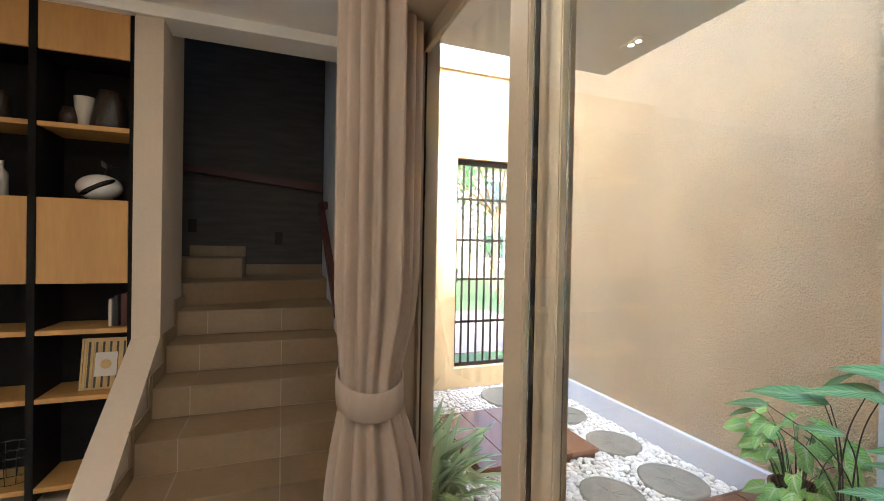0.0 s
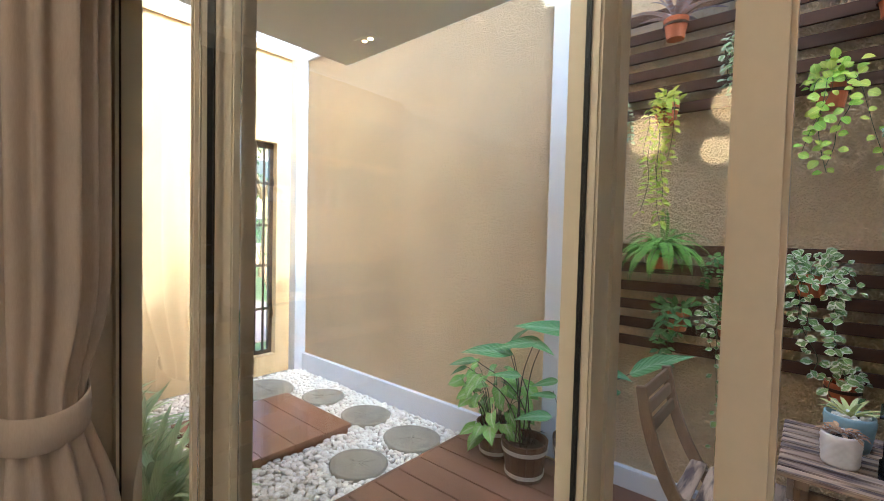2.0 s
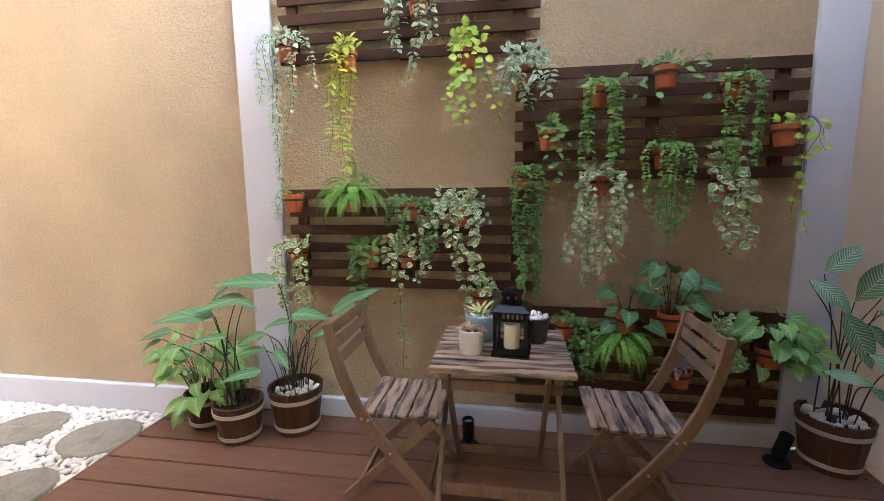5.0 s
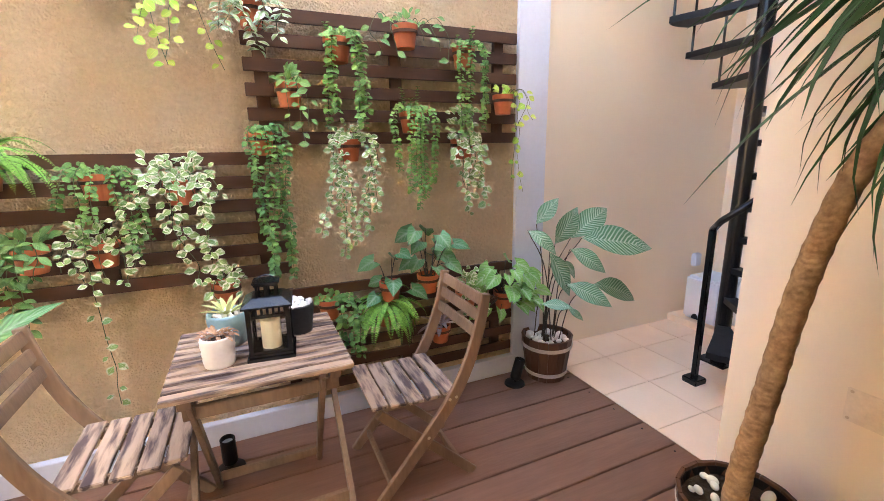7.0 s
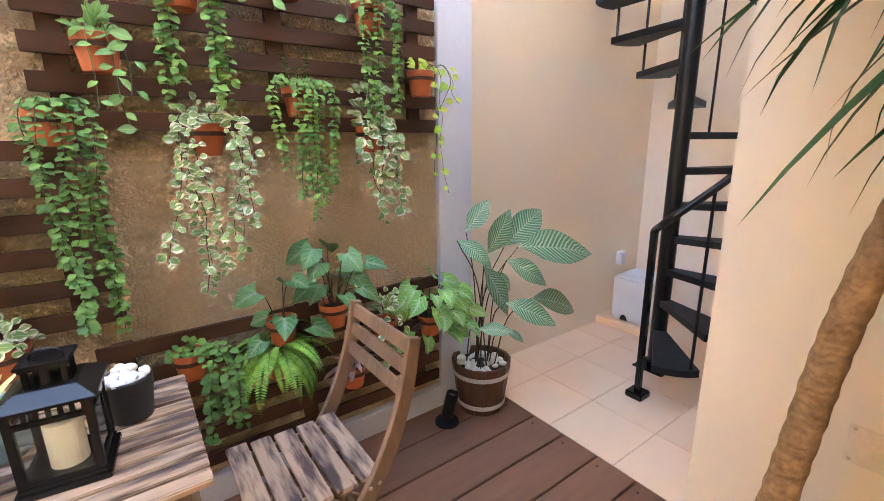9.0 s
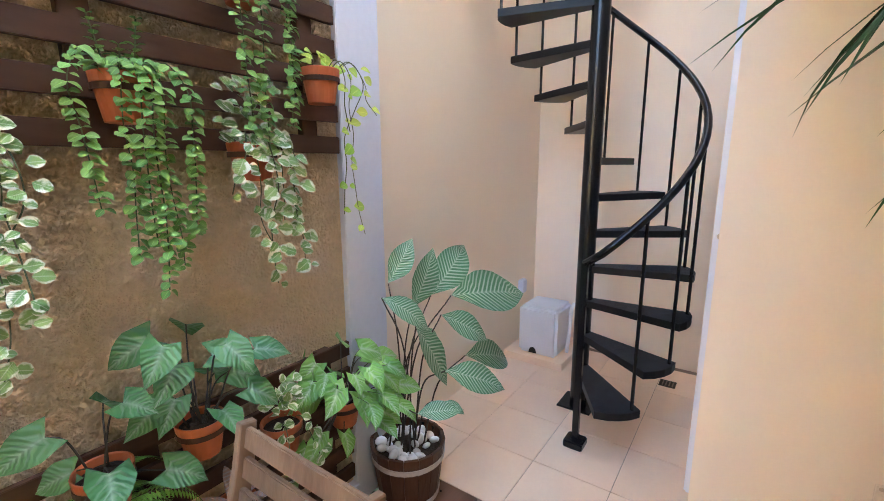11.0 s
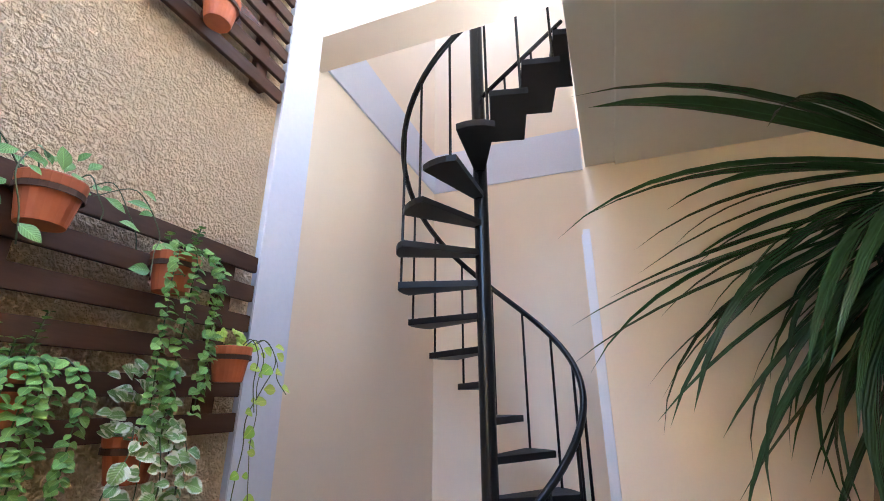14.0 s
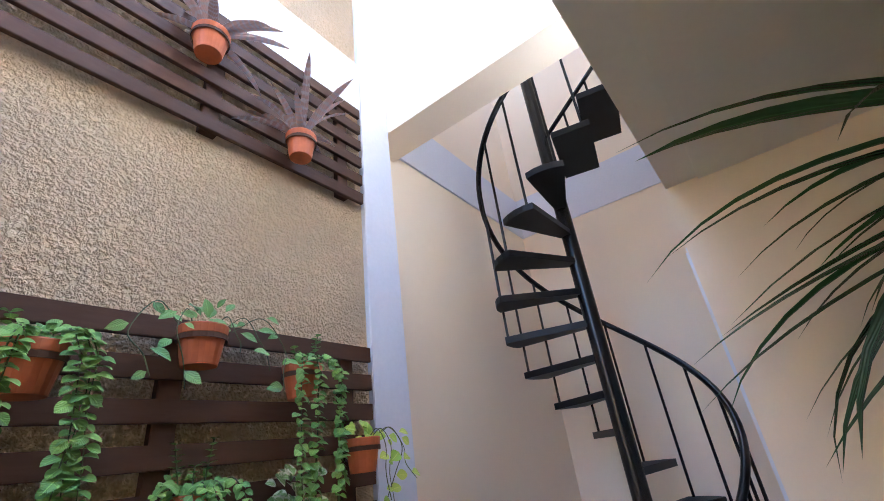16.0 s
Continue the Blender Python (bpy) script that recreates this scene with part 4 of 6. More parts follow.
def strand(fol, stems, rng, start, out, length, size, gap, shape="ovate", swing=0.03, paired=True, wide=0.75, keep=1.0):
    """A trailing shoot: arches over the rim, then hangs, with leaves along it."""
    p = Vector(start)
    pts = [p.copy()]
    out = Vector(out)
    reach = out.length
    q = p + out * 0.55 + Vector((0, 0, 0.02 + 0.15 * reach))
    r = p + out + Vector((0, 0, -0.35 * reach))
    pts += [q, r]
    n = max(2, int(length / 0.08))
    drift = Vector((rng.uniform(-1, 1) * swing, rng.uniform(-0.6, 0.4) * swing, 0))
    for i in range(1, n + 1):
        t = i / n
        r = r + Vector((0, 0, -length / n)) + drift * rng.uniform(0.2, 1.0) / n * 2 + Vector((rng.uniform(-1, 1), rng.uniform(-0.5, 0.5), 0)) * swing * 0.35
        r.y = min(r.y, HANG_LIMIT)
        pts.append(r.copy())
    line = curve_points(pts, 5)
    tube(line, 0.0016, 4, stems)
    run, nxt, side = 0.0, gap * 0.3, 0
    for a, b in zip(line, line[1:]):
        seg = (b - a)
        run += seg.length
        while run > nxt:
            nxt += gap * rng.uniform(0.75, 1.25)
            side += 1
            if rng.random() > keep:
                continue
            for sgn in ((-1, 1) if paired else ((-1) ** side,)):
                ang = rng.uniform(-0.9, 0.9)
                d = Vector((sgn * math.cos(ang), -abs(math.sin(ang)) * 0.5 - 0.2, rng.uniform(-0.75, 0.25)))
                s = size * rng.uniform(0.55, 1.2)
                fol.leaf(b + Vector((rng.uniform(-1, 1), rng.uniform(-1, 0.3), 0)) * (0.004 if paired else 0.016), d, (0.6 * rng.uniform(-1, 1), -1 if not paired else -0.55, rng.uniform(0.1, 1.0) if not paired else 0.9), s, s * wide, shape, rng.uniform(0.2, 0.9), 0.22)
    return line


HANG_LIMIT = 3.235


def pot_bodies(ob, r=0.062, h=0.105, m=None, ring=True):
    """A tapered plastic pot with its rolled rim, soil and the hoop that holds it to a slat; the pot's middle is the origin."""
    m = m or TERRA
    z0, z1 = -h / 2, h / 2
    body = part("pot", lathe([(0, z0), (r * 0.70, z0), (r * 0.72, z0 + 0.004), (r * 0.93, z1 - 0.026), (r * 0.99, z1 - 0.024), (r * 1.03, z1 - 0.003), (r * 1.01, z1), (r * 0.94, z1 - 0.002), (r * 0.88, z1 - 0.02)], 24), m, ob, smooth=False)
    part("soil", lathe([(r * 0.885, z1 - 0.021), (r * 0.45, z1 - 0.012), (0, z1 - 0.01)], 16), SOIL, ob)
    if ring:
        bm = lathe([(r * 0.98, z1 - 0.040), (r * 1.02, z1 - 0.040), (r * 1.02, z1 - 0.026), (r * 0.98, z1 - 0.026), (r * 0.98, z1 - 0.040)], 24)
        part("hoop", bm, TRELLIS, ob, "brown holder hoop")
        part("bracket", boxes((-0.012, 0.012, r, 0.078, z1 - 0.065, z1 - 0.026), bevel=0.002), TRELLIS, ob)
    return body


POT_Y = 3.208


def hanging_plant(x, z, label, foliage_m, seed, build, stem_m=None):
    ob = thing("hanging_plant", (x, POT_Y, z), label, "potted plant", "pots on the trellises")
    pot_bodies(ob, 0.058 + 0.006 * ((seed * 7) % 5) / 4)
    rng, fol, stems = random.Random(seed), Foliage(), bmesh.new()
    global HANG_LIMIT
    HANG_LIMIT = 0.04
    build(rng, fol, stems)
    fol.build("foliage", foliage_m, ob)
    if len(stems.verts):
        part("stemwork", stems, stem_m or STEM, ob)
    else:
        stems.free()
    return ob


def crown(fol, rng, n, size, shape="ovate", wide=0.7, rise=0.06, spread=0.07, z=0.045, tilt=0.6):
    for _ in range(n):
        a, e = rng.uniform(0, 6.28), rng.uniform(0.05, 1.25)
        d = Vector((math.cos(a) * math.cos(e), math.sin(a) * math.cos(e) * 0.8 - 0.15, math.sin(e)))
        at = Vector((math.cos(a) * spread * rng.random(), math.sin(a) * spread * 0.6 * rng.random() - 0.01, z + rise * rng.random()))
        s = size * rng.uniform(0.65, 1.15)
        fol.leaf(at, d, (0.3 * rng.uniform(-1, 1), -0.8, 0.7), s, s * wide, shape, rng.uniform(0.3, 1.0) * tilt * 2, 0.25)


def trailing(strands, size, gap, shape="ovate", wide=0.75, crown_n=14, crown_rise=0.05, paired=True, swing=0.03, spread=0.06, keep=1.0, shoots=()):
    def build(rng, fol, stems):
        for dx, height in shoots:
            n = max(4, int(height / 0.013))
            line = [Vector((dx * (0.5 + 0.5 * q / n), -0.01, 0.03 + height * q / n)) for q in range(n + 1)]
            tube(line, 0.002, 4, stems)
            for q, at in enumerate(line[2:]):
                turn = 1.57 * (q % 2) + rng.uniform(-0.3, 0.3)
                for sg in (-1, 1):
                    fol.leaf(at, (sg * math.cos(turn), sg * math.sin(turn), 0.55), (0, 0, 1), size * rng.uniform(0.7, 1.0) * (1.1 - 0.5 * q / n), size * wide * 0.85, shape, 0.4, 0.2)
        crown(fol, rng, crown_n, size, shape, wide, crown_rise, spread)
        for dx, length in strands:
            a = Vector((dx * 0.35, -0.02, 0.045))
            strand(fol, stems, rng, a, (dx * 0.65, -0.055 - 0.02 * rng.random(), 0), length, size, gap, shape, swing, paired, wide, keep)
    return build


def fern(n, length, flat=0.5, droop=1.6, pinna=0.035):
    def build(rng, fol, stems):
        for i in range(n):
            a = 6.283 * i / n + rng.uniform(-0.3, 0.3)
            e = rng.uniform(0.35, 1.2)
            d = Vector((math.cos(a) * math.cos(e), math.sin(a) * math.cos(e) * flat - 0.2, math.sin(e))).normalized()
            s = Vector((-d.y, d.x, 0)).normalized() if abs(d.z) < 0.98 else Vector((1, 0, 0))
            p, L = Vector((0, 0, 0.045)), length * rng.uniform(0.7, 1.1)
            steps = 32
            pts = [p.copy()]
            for j in range(steps):
                d = (Matrix.Rotation(droop / steps * rng.uniform(0.7, 1.3), 3, s) @ d).normalized() if s.length else d
                d = (d + Vector((0, 0, -0.035))).normalized()
                p = p + d * L / steps
                p.y = min(p.y, 0.045)
                pts.append(p.copy())
                if j > 2:
                    t = j / steps
                    w = pinna * math.sin(3.14 * min(1, t * 0.9 + 0.12)) * 1.1
                    for sg in (-1, 1):
                        fol.leaf(p, s * sg + d * 0.35, d.cross(s), w, w * 0.27, "lance", 0.4, 0.1)
            tube(pts, 0.0013, 4, stems, 0.4)
    return build


def straps(n, length, width, droop=1.0, e0=0.3, e1=1.3, up_y=0.7, z=0.045, shape="strap"):
    def build(rng, fol, stems):
        for i in range(n):
            a = 6.283 * i / n + rng.uniform(-0.3, 0.3)
            e = rng.uniform(e0, e1)
            d = Vector((math.cos(a) * math.cos(e), math.sin(a) * math.cos(e) * up_y - 0.12, math.sin(e)))
            L = length * rng.uniform(0.6, 1.1)
            fol.leaf((math.cos(a) * 0.01, math.sin(a) * 0.01, z), d, (0, 0, 1), L, width * rng.uniform(0.8, 1.2), shape, droop * rng.uniform(0.4, 1.4), 0.45, 0.03)
    return build


def stalked(leaves, size, wide, shape="arrow", droop=0.9):
    """Leaves on stalks: each (reach x, reach y, height)."""
    def build(rng, fol, stems):
        for x, y, z in leaves:
            top = Vector((x, y, z))
            side = Vector((x, y - 0.03, 0))
            base = Vector((0.12 * x + rng.uniform(-0.015, 0.015), 0.1 * y, 0.03))
            tube(curve_points([base, base.lerp(top, 0.5) + Vector((0, 0, 0.25 * z)), top], 6), 0.0028, 5, stems, 0.6)
            d = side.normalized() + Vector((rng.uniform(-0.3, 0.3), -0.15, rng.uniform(-0.5, 0.05)))
            s = size * rng.uniform(0.78, 1.15)
            fol.leaf(top, d, (0.3 * rng.uniform(-1, 1), -0.8, 0.75), s, s * wide, shape, droop * rng.uniform(0.6, 1.3), 0.22, 0.015)
    return build


def fan(rng, n, rx, ry, z0, z1):
    out = []
    for i in range(n):
        a = 6.283 * i / n + rng.uniform(-0.4, 0.4)
        r = rng.uniform(0.35, 1.0)
        out.append((rx * r * math.cos(a), ry * r * math.sin(a) - 0.03, rng.uniform(z0, z1)))
    return out


# ---- trellises ----
def trellis(x0, x1, z0, z1, label):
    ob = thing("wall_trellis", ((x0 + x1) / 2, 3.285, z0), label, "trellis", "trellises on the stucco wall")
    w, h = (x1 - x0) / 2, z1 - z0
    pitch = (h - 0.058) / 5
    for x in (-w + 0.075, 0.0, w - 0.11):
        part("post", boxes((x - 0.03, x + 0.03, 0.0195, 0.049, 0.0, h - 0.004), bevel=0.002), TRELLIS, ob)
    for i in range(6):
        part("slat", boxes((-w, w, 0.0, 0.019, pitch * i, pitch * i + 0.058), bevel=0.002), TRELLIS, ob)
    return ob


trellis(-0.515, 0.98, 2.19, 2.79, "dark brown slatted wall trellis with hanging flower pots")
trellis(-0.515, 0.98, 0.865, 1.465, "dark brown slatted wall trellis crowded with trailing pots")
trellis(0.855, 2.30, 1.497, 2.095, "dark brown slatted wall trellis with terracotta pots")
trellis(0.875, 2.30, 0.175, 0.775, "dark brown slatted wall trellis close above the deck")
trellis(0.855, 2.30, 2.785, 3.375, "dark brown slatted wall trellis high under the band")

# ---- pots on the trellises ----
V = "terracotta-coloured pot with trailing cream-edged variegated leaves"
hanging_plant(-0.43, 2.24, V, L_SILVER, 11, trailing([(-0.10, 0.66), (-0.05, 0.42), (-0.02, 0.74), (0.08, 0.32), (0.16, 0.22), (-0.13, 0.3), (0.03, 0.5)], 0.036, 0.026, "ovate", 0.7, 34, 0.07, spread=0.10, swing=0.07))
hanging_plant(-0.08, 2.17, "terracotta-coloured pot with a yellow-green trailing plant", L_GOLD, 12, trailing([(-0.03, 0.5), (0.02, 0.62), (0.06, 0.28), (-0.06, 0.25), (0.02, 0.4), (0.0, 0.55)], 0.045, 0.028, "lance", 0.5, 50, 0.07, spread=0.07, swing=0.06))
hanging_plant(0.335, 2.43, V, L_SILVER, 13, trailing([(-0.14, 0.2), (-0.08, 0.26), (-0.02, 0.24), (0.05, 0.2), (0.03, 0.42), (-0.11, 0.12), (0.09, 0.12)], 0.04, 0.022, "ovate", 0.7, 60, 0.1, spread=0.11, swing=0.05))
hanging_plant(0.59, 2.14, "terracotta-coloured pot with a bright lime-green trailing plant", L_LIME, 14, trailing([(-0.06, 0.36), (-0.02, 0.18), (0.05, 0.33), (0.09, 0.36), (0.0, 0.28)], 0.044, 0.036, "round", 0.78, 62, 0.11, paired=False, spread=0.09, swing=0.06))
hanging_plant(0.905, 2.03, V, L_SILVER, 15, trailing([(-0.11, 0.10), (-0.04, 0.17), (0.05, 0.09), (0.12, 0.12), (-0.07, 0.1)], 0.048, 0.02, "ovate", 0.6, 110, 0.11, spread=0.12, swing=0.05))
for x, z, sd in ((-0.05, 2.62, 21), (0.78, 2.49, 22), (1.89, 2.84, 23), (1.50, 3.08, 24)):
    hanging_plant(x, z, "terracotta-coloured pot with a purple-grey banded bromeliad", L_BROM, sd, straps(13, 0.28 if sd != 23 else 0.33, 0.034, 0.8, 0.15, 1.35))
hanging_plant(-0.44, 1.385, "terracotta-coloured pot with a small red-flowered succulent", L_BUTTON, 31, trailing([(-0.07, 0.10), (-0.03, 0.06)], 0.03, 0.03, "lance", 0.4, 16, 0.08))
hanging_plant(-0.07, 1.385, "terracotta-coloured pot with a feathery bright fern", L_FERN, 32, fern(58, 0.33, 0.75, 1.3, 0.026))
hanging_plant(-0.43, 1.07, V, L_VARI, 33, trailing([(-0.09, 0.3), (-0.06, 0.42), (0.04, 0.2), (0.08, 0.32), (-0.11, 0.2), (0.03, 0.45)], 0.040, 0.024, "ovate", 0.72, 26, 0.06, paired=False, spread=0.08, keep=0.9))
hanging_plant(0.016, 1.06, "terracotta-coloured pot with dark green pointed leaves", L_DARK, 34, trailing([(-0.07, 0.22), (-0.04, 0.12), (0.05, 0.08), (-0.02, 0.3)], 0.06, 0.04, "lance", 0.5, 26, 0.05, spread=0.09))
hanging_plant(0.25, 1.06, V, L_VARI, 35, trailing([(-0.09, 0.12), (0.0, 0.12), (0.08, 0.14), (-0.04, 0.66), (0.12, 0.10), (-0.12, 0.05)], 0.042, 0.030, "ovate", 0.72, 30, 0.08, paired=False, spread=0.10, keep=0.85))
hanging_plant(0.27, 1.335, "terracotta-coloured pot with dark small-leaved trailing stems", L_IVY, 36, trailing([(-0.10, 0.1), (-0.05, 0.24), (0.0, 0.16), (0.07, 0.26), (0.12, 0.3), (0.15, 0.22)], 0.026, 0.020, "round", 0.8, 40, 0.04, spread=0.11))
hanging_plant(0.555, 1.30, V, L_VARI, 37, trailing([(-0.14, 0.10), (-0.11, 0.3), (-0.06, 0.42), (0.0, 0.30), (0.05, 0.46), (0.10, 0.36), (0.15, 0.12), (-0.03, 0.2), (0.08, 0.15)], 0.044, 0.024, "ovate", 0.72, 70, 0.10, paired=False, spread=0.13, swing=0.07, keep=0.9))
hanging_plant(0.895, 1.50, "terracotta-coloured pot with a thick curtain of green ivy", L_IVY, 38, trailing([(-0.055, 0.5), (-0.02, 0.6), (0.02, 0.62), (0.055, 0.56), (0.095, 0.62)], 0.027, 0.018, "round", 0.8, 24, 0.02, spread=0.05, swing=0.04))
hanging_plant(0.68, 0.83, V, L_VARI, 39, trailing([(-0.05, 0.1), (0.06, 0.12)], 0.045, 0.04, "ovate", 0.72, 30, 0.08, paired=False, spread=0.08))
hanging_plant(1.035, 1.71, "terracotta-coloured pot with glossy green trailing leaves", L_HOYA, 41, trailing([(-0.02, 0.18), (0.03, 0.24), (0.06, 0.16)], 0.05, 0.05, "lance", 0.55, 22, 0.07, paired=False))
hanging_plant(1.265, 1.915, "terracotta-coloured pot with strings of round green leaves", L_BUTTON, 42, trailing([(-0.05, 0.36), (-0.04, 0.30), (0.06, 0.32), (0.08, 0.36), (0.09, 0.28)], 0.030, 0.015, "round", 0.85, 18, 0.04, swing=0.02, shoots=((-0.05, 0.08), (0.03, 0.06))))
hanging_plant(1.29, 1.465, V, L_VARI, 43, trailing([(-0.10, 0.5), (-0.07, 0.52), (-0.09, 0.4), (0.09, 0.42), (0.11, 0.34), (0.07, 0.3), (-0.05, 0.45)], 0.032, 0.017, "round", 0.8, 34, 0.08, paired=False, spread=0.09, swing=0.06))
hanging_plant(1.60, 2.00, "terracotta-coloured pot with sprawling glossy stems", L_HOYA, 44, trailing([(-0.20, 0.10), (-0.10, 0.14), (0.12, 0.08), (0.20, 0.12), (0.05, 0.05)], 0.05, 0.075, "lance", 0.55, 16, 0.06, paired=False, spread=0.08))
hanging_plant(1.615, 1.60, "terracotta-coloured pot with upright and hanging leafy stems", L_BUTTON, 45, trailing([(-0.12, 0.24), (-0.03, 0.36), (0.02, 0.44), (0.05, 0.40), (0.10, 0.32), (0.0, 0.34)], 0.025, 0.0125, "round", 0.8, 11, 0.05, spread=0.08, swing=0.02, shoots=((-0.05, 0.13), (0.04, 0.14), (0.0, 0.08))))
hanging_plant(1.92, 1.925, "terracotta-coloured pot with three strings of round leaves", L_BUTTON, 46, trailing([(-0.055, 0.40), (0.0, 0.43), (0.075, 0.38), (0.08, 0.30)], 0.028, 0.014, "round", 0.85, 12, 0.03, swing=0.015, shoots=((0.05, 0.12), (-0.04, 0.07))))
hanging_plant(1.91, 1.465, V, L_VARI, 47, trailing([(-0.04, 0.26), (0.0, 0.36), (0.05, 0.32), (0.03, 0.2), (-0.07, 0.1), (0.07, 0.22)], 0.046, 0.024, "round", 0.8, 44, 0.16, paired=False, spread=0.08, swing=0.06))
hanging_plant(2.165, 1.70, "terracotta-coloured pot with one thin lime-leaved vine", L_LIME, 48, trailing([(0.05, 0.5), (0.10, 0.42), (0.02, 0.16), (0.12, 0.1)], 0.042, 0.075, "round", 0.8, 9, 0.05, paired=False, swing=0.08))
rng = random.Random(77)
hanging_plant(1.69, 0.735, "terracotta-coloured pot with tall pale-veined arrowhead leaves", L_ARROW, 51, stalked(fan(rng, 15, 0.16, 0.15, 0.10, 0.33), 0.112, 0.66), DARKSTEM)
hanging_plant(1.44, 0.585, "terracotta-coloured pot with a bright green sword fern", L_FERN, 52, fern(42, 0.30, 0.9, 1.5, 0.030))
hanging_plant(1.47, 0.72, "terracotta-coloured pot with pale-veined arrowhead leaves", L_ARROW, 53, stalked(fan(rng, 7, 0.11, 0.13, 0.0, 0.22), 0.105, 0.72), DARKSTEM)
hanging_plant(2.19, 0.56, "terracotta-coloured pot with bushy light green arrowhead leaves", L_PALEARROW, 54, stalked(fan(rng, 64, 0.20, 0.18, -0.05, 0.24), 0.10, 0.64), DARKSTEM)
hanging_plant(1.14, 0.675, "terracotta-coloured pot with small dark trailing leaves", L_IVY, 55, trailing([(0.06, 0.3), (0.10, 0.22), (0.13, 0.26), (0.04, 0.2)], 0.032, 0.024, "round", 0.8, 20, 0.03, spread=0.08))
hanging_plant(1.76, 0.42, "terracotta-coloured pot with a dark striped bromeliad", L_BROM, 56, straps(9, 0.16, 0.035, 1.0, 0.1, 1.0))
hanging_plant(1.93, 0.60, V, L_VARI, 57, trailing([(-0.04, 0.12), (0.04, 0.08)], 0.046, 0.03, "ovate", 0.7, 24, 0.14, paired=False, spread=0.06))


# ---- pots on the deck ----
def barrel_planter(ob, r=0.17, h=0.28):
    """Tapered tub of staves with two pale bands; stands on its origin."""
    n = 16
    bm = bmesh.new()
    a0, a1 = -3.1416 / n * 0.96, 3.1416 / n * 0.96
    lo, hi, t = r * 0.76, r, 0.014
    pts = []
    for z, rr in ((0, lo), (h, hi)):
        pts.append([bm.verts.new((q * math.cos(a), q * math.sin(a), z)) for q, a in ((rr, a0), (rr, a1), (rr - t, a1), (rr - t, a0))])
    b, t_ = pts
    bm.faces.new(b[::-1]), bm.faces.new(t_)
    for k in range(4):
        bm.faces.new((b[k], b[(k + 1) % 4], t_[(k + 1) % 4], t_[k]))
    stave = part("stave", bm, BARREL, ob)
    for i in range(1, n):
        o = new("stave", stave.data)
        o.parent = ob
        o.matrix_local = pose(0, 0, 0, 0, 0, 360 / n * i)
    for z in (0.17 * h, 0.80 * h):
        rr = r * (0.76 + 0.24 * z / h)
        part("band", lathe([(rr, z - 0.012), (rr + 0.004, z - 0.012), (rr + 0.007, z + 0.012), (rr + 0.003, z + 0.012)], 32), BAND, ob, "pale worn metal band")
    part("liner", lathe([(r * 0.915, h - 0.012), (r * 0.90, h - 0.012), (r * 0.88, h - 0.05)], 32), GASKET, ob)
    part("soil", lathe([(r * 0.9, h - 0.045), (r * 0.4, h - 0.04), (0, h - 0.04)], 20), SOIL, ob)


def pot_pebbles(ob, rng, r, z, n, size=0.022):
    bm = bmesh.new()
    for _ in range(n):
        a, q = rng.uniform(0, 6.28), r * math.sqrt(rng.random())
        s = size * rng.uniform(0.7, 1.3)
        bmesh.ops.create_icosphere(bm, subdivisions=2, radius=1, matrix=Matrix.LocRotScale((q * math.cos(a), q * math.sin(a), z + rng.uniform(0, 0.012)), Euler((rng.random(), rng.random(), rng.random() * 6)), (s, s * 0.8, s * 0.6)))
    tagged(part("pebble_layer", bm, PEBBLE_ISLAND, ob, smooth=True), "white pebbles on the soil", "", "", "stuff")


def one_leaf(name, m, length, width, shape, droop, fold, wave=0.02):
    f = Foliage()
    f.leaf((0, 0, 0), (1, 0, 0), (0, 0, 1), length, width, shape, droop, fold, wave)
    ob = f.build(name, m, None)
    me = ob.data
    bpy.data.objects.remove(ob)
    return me


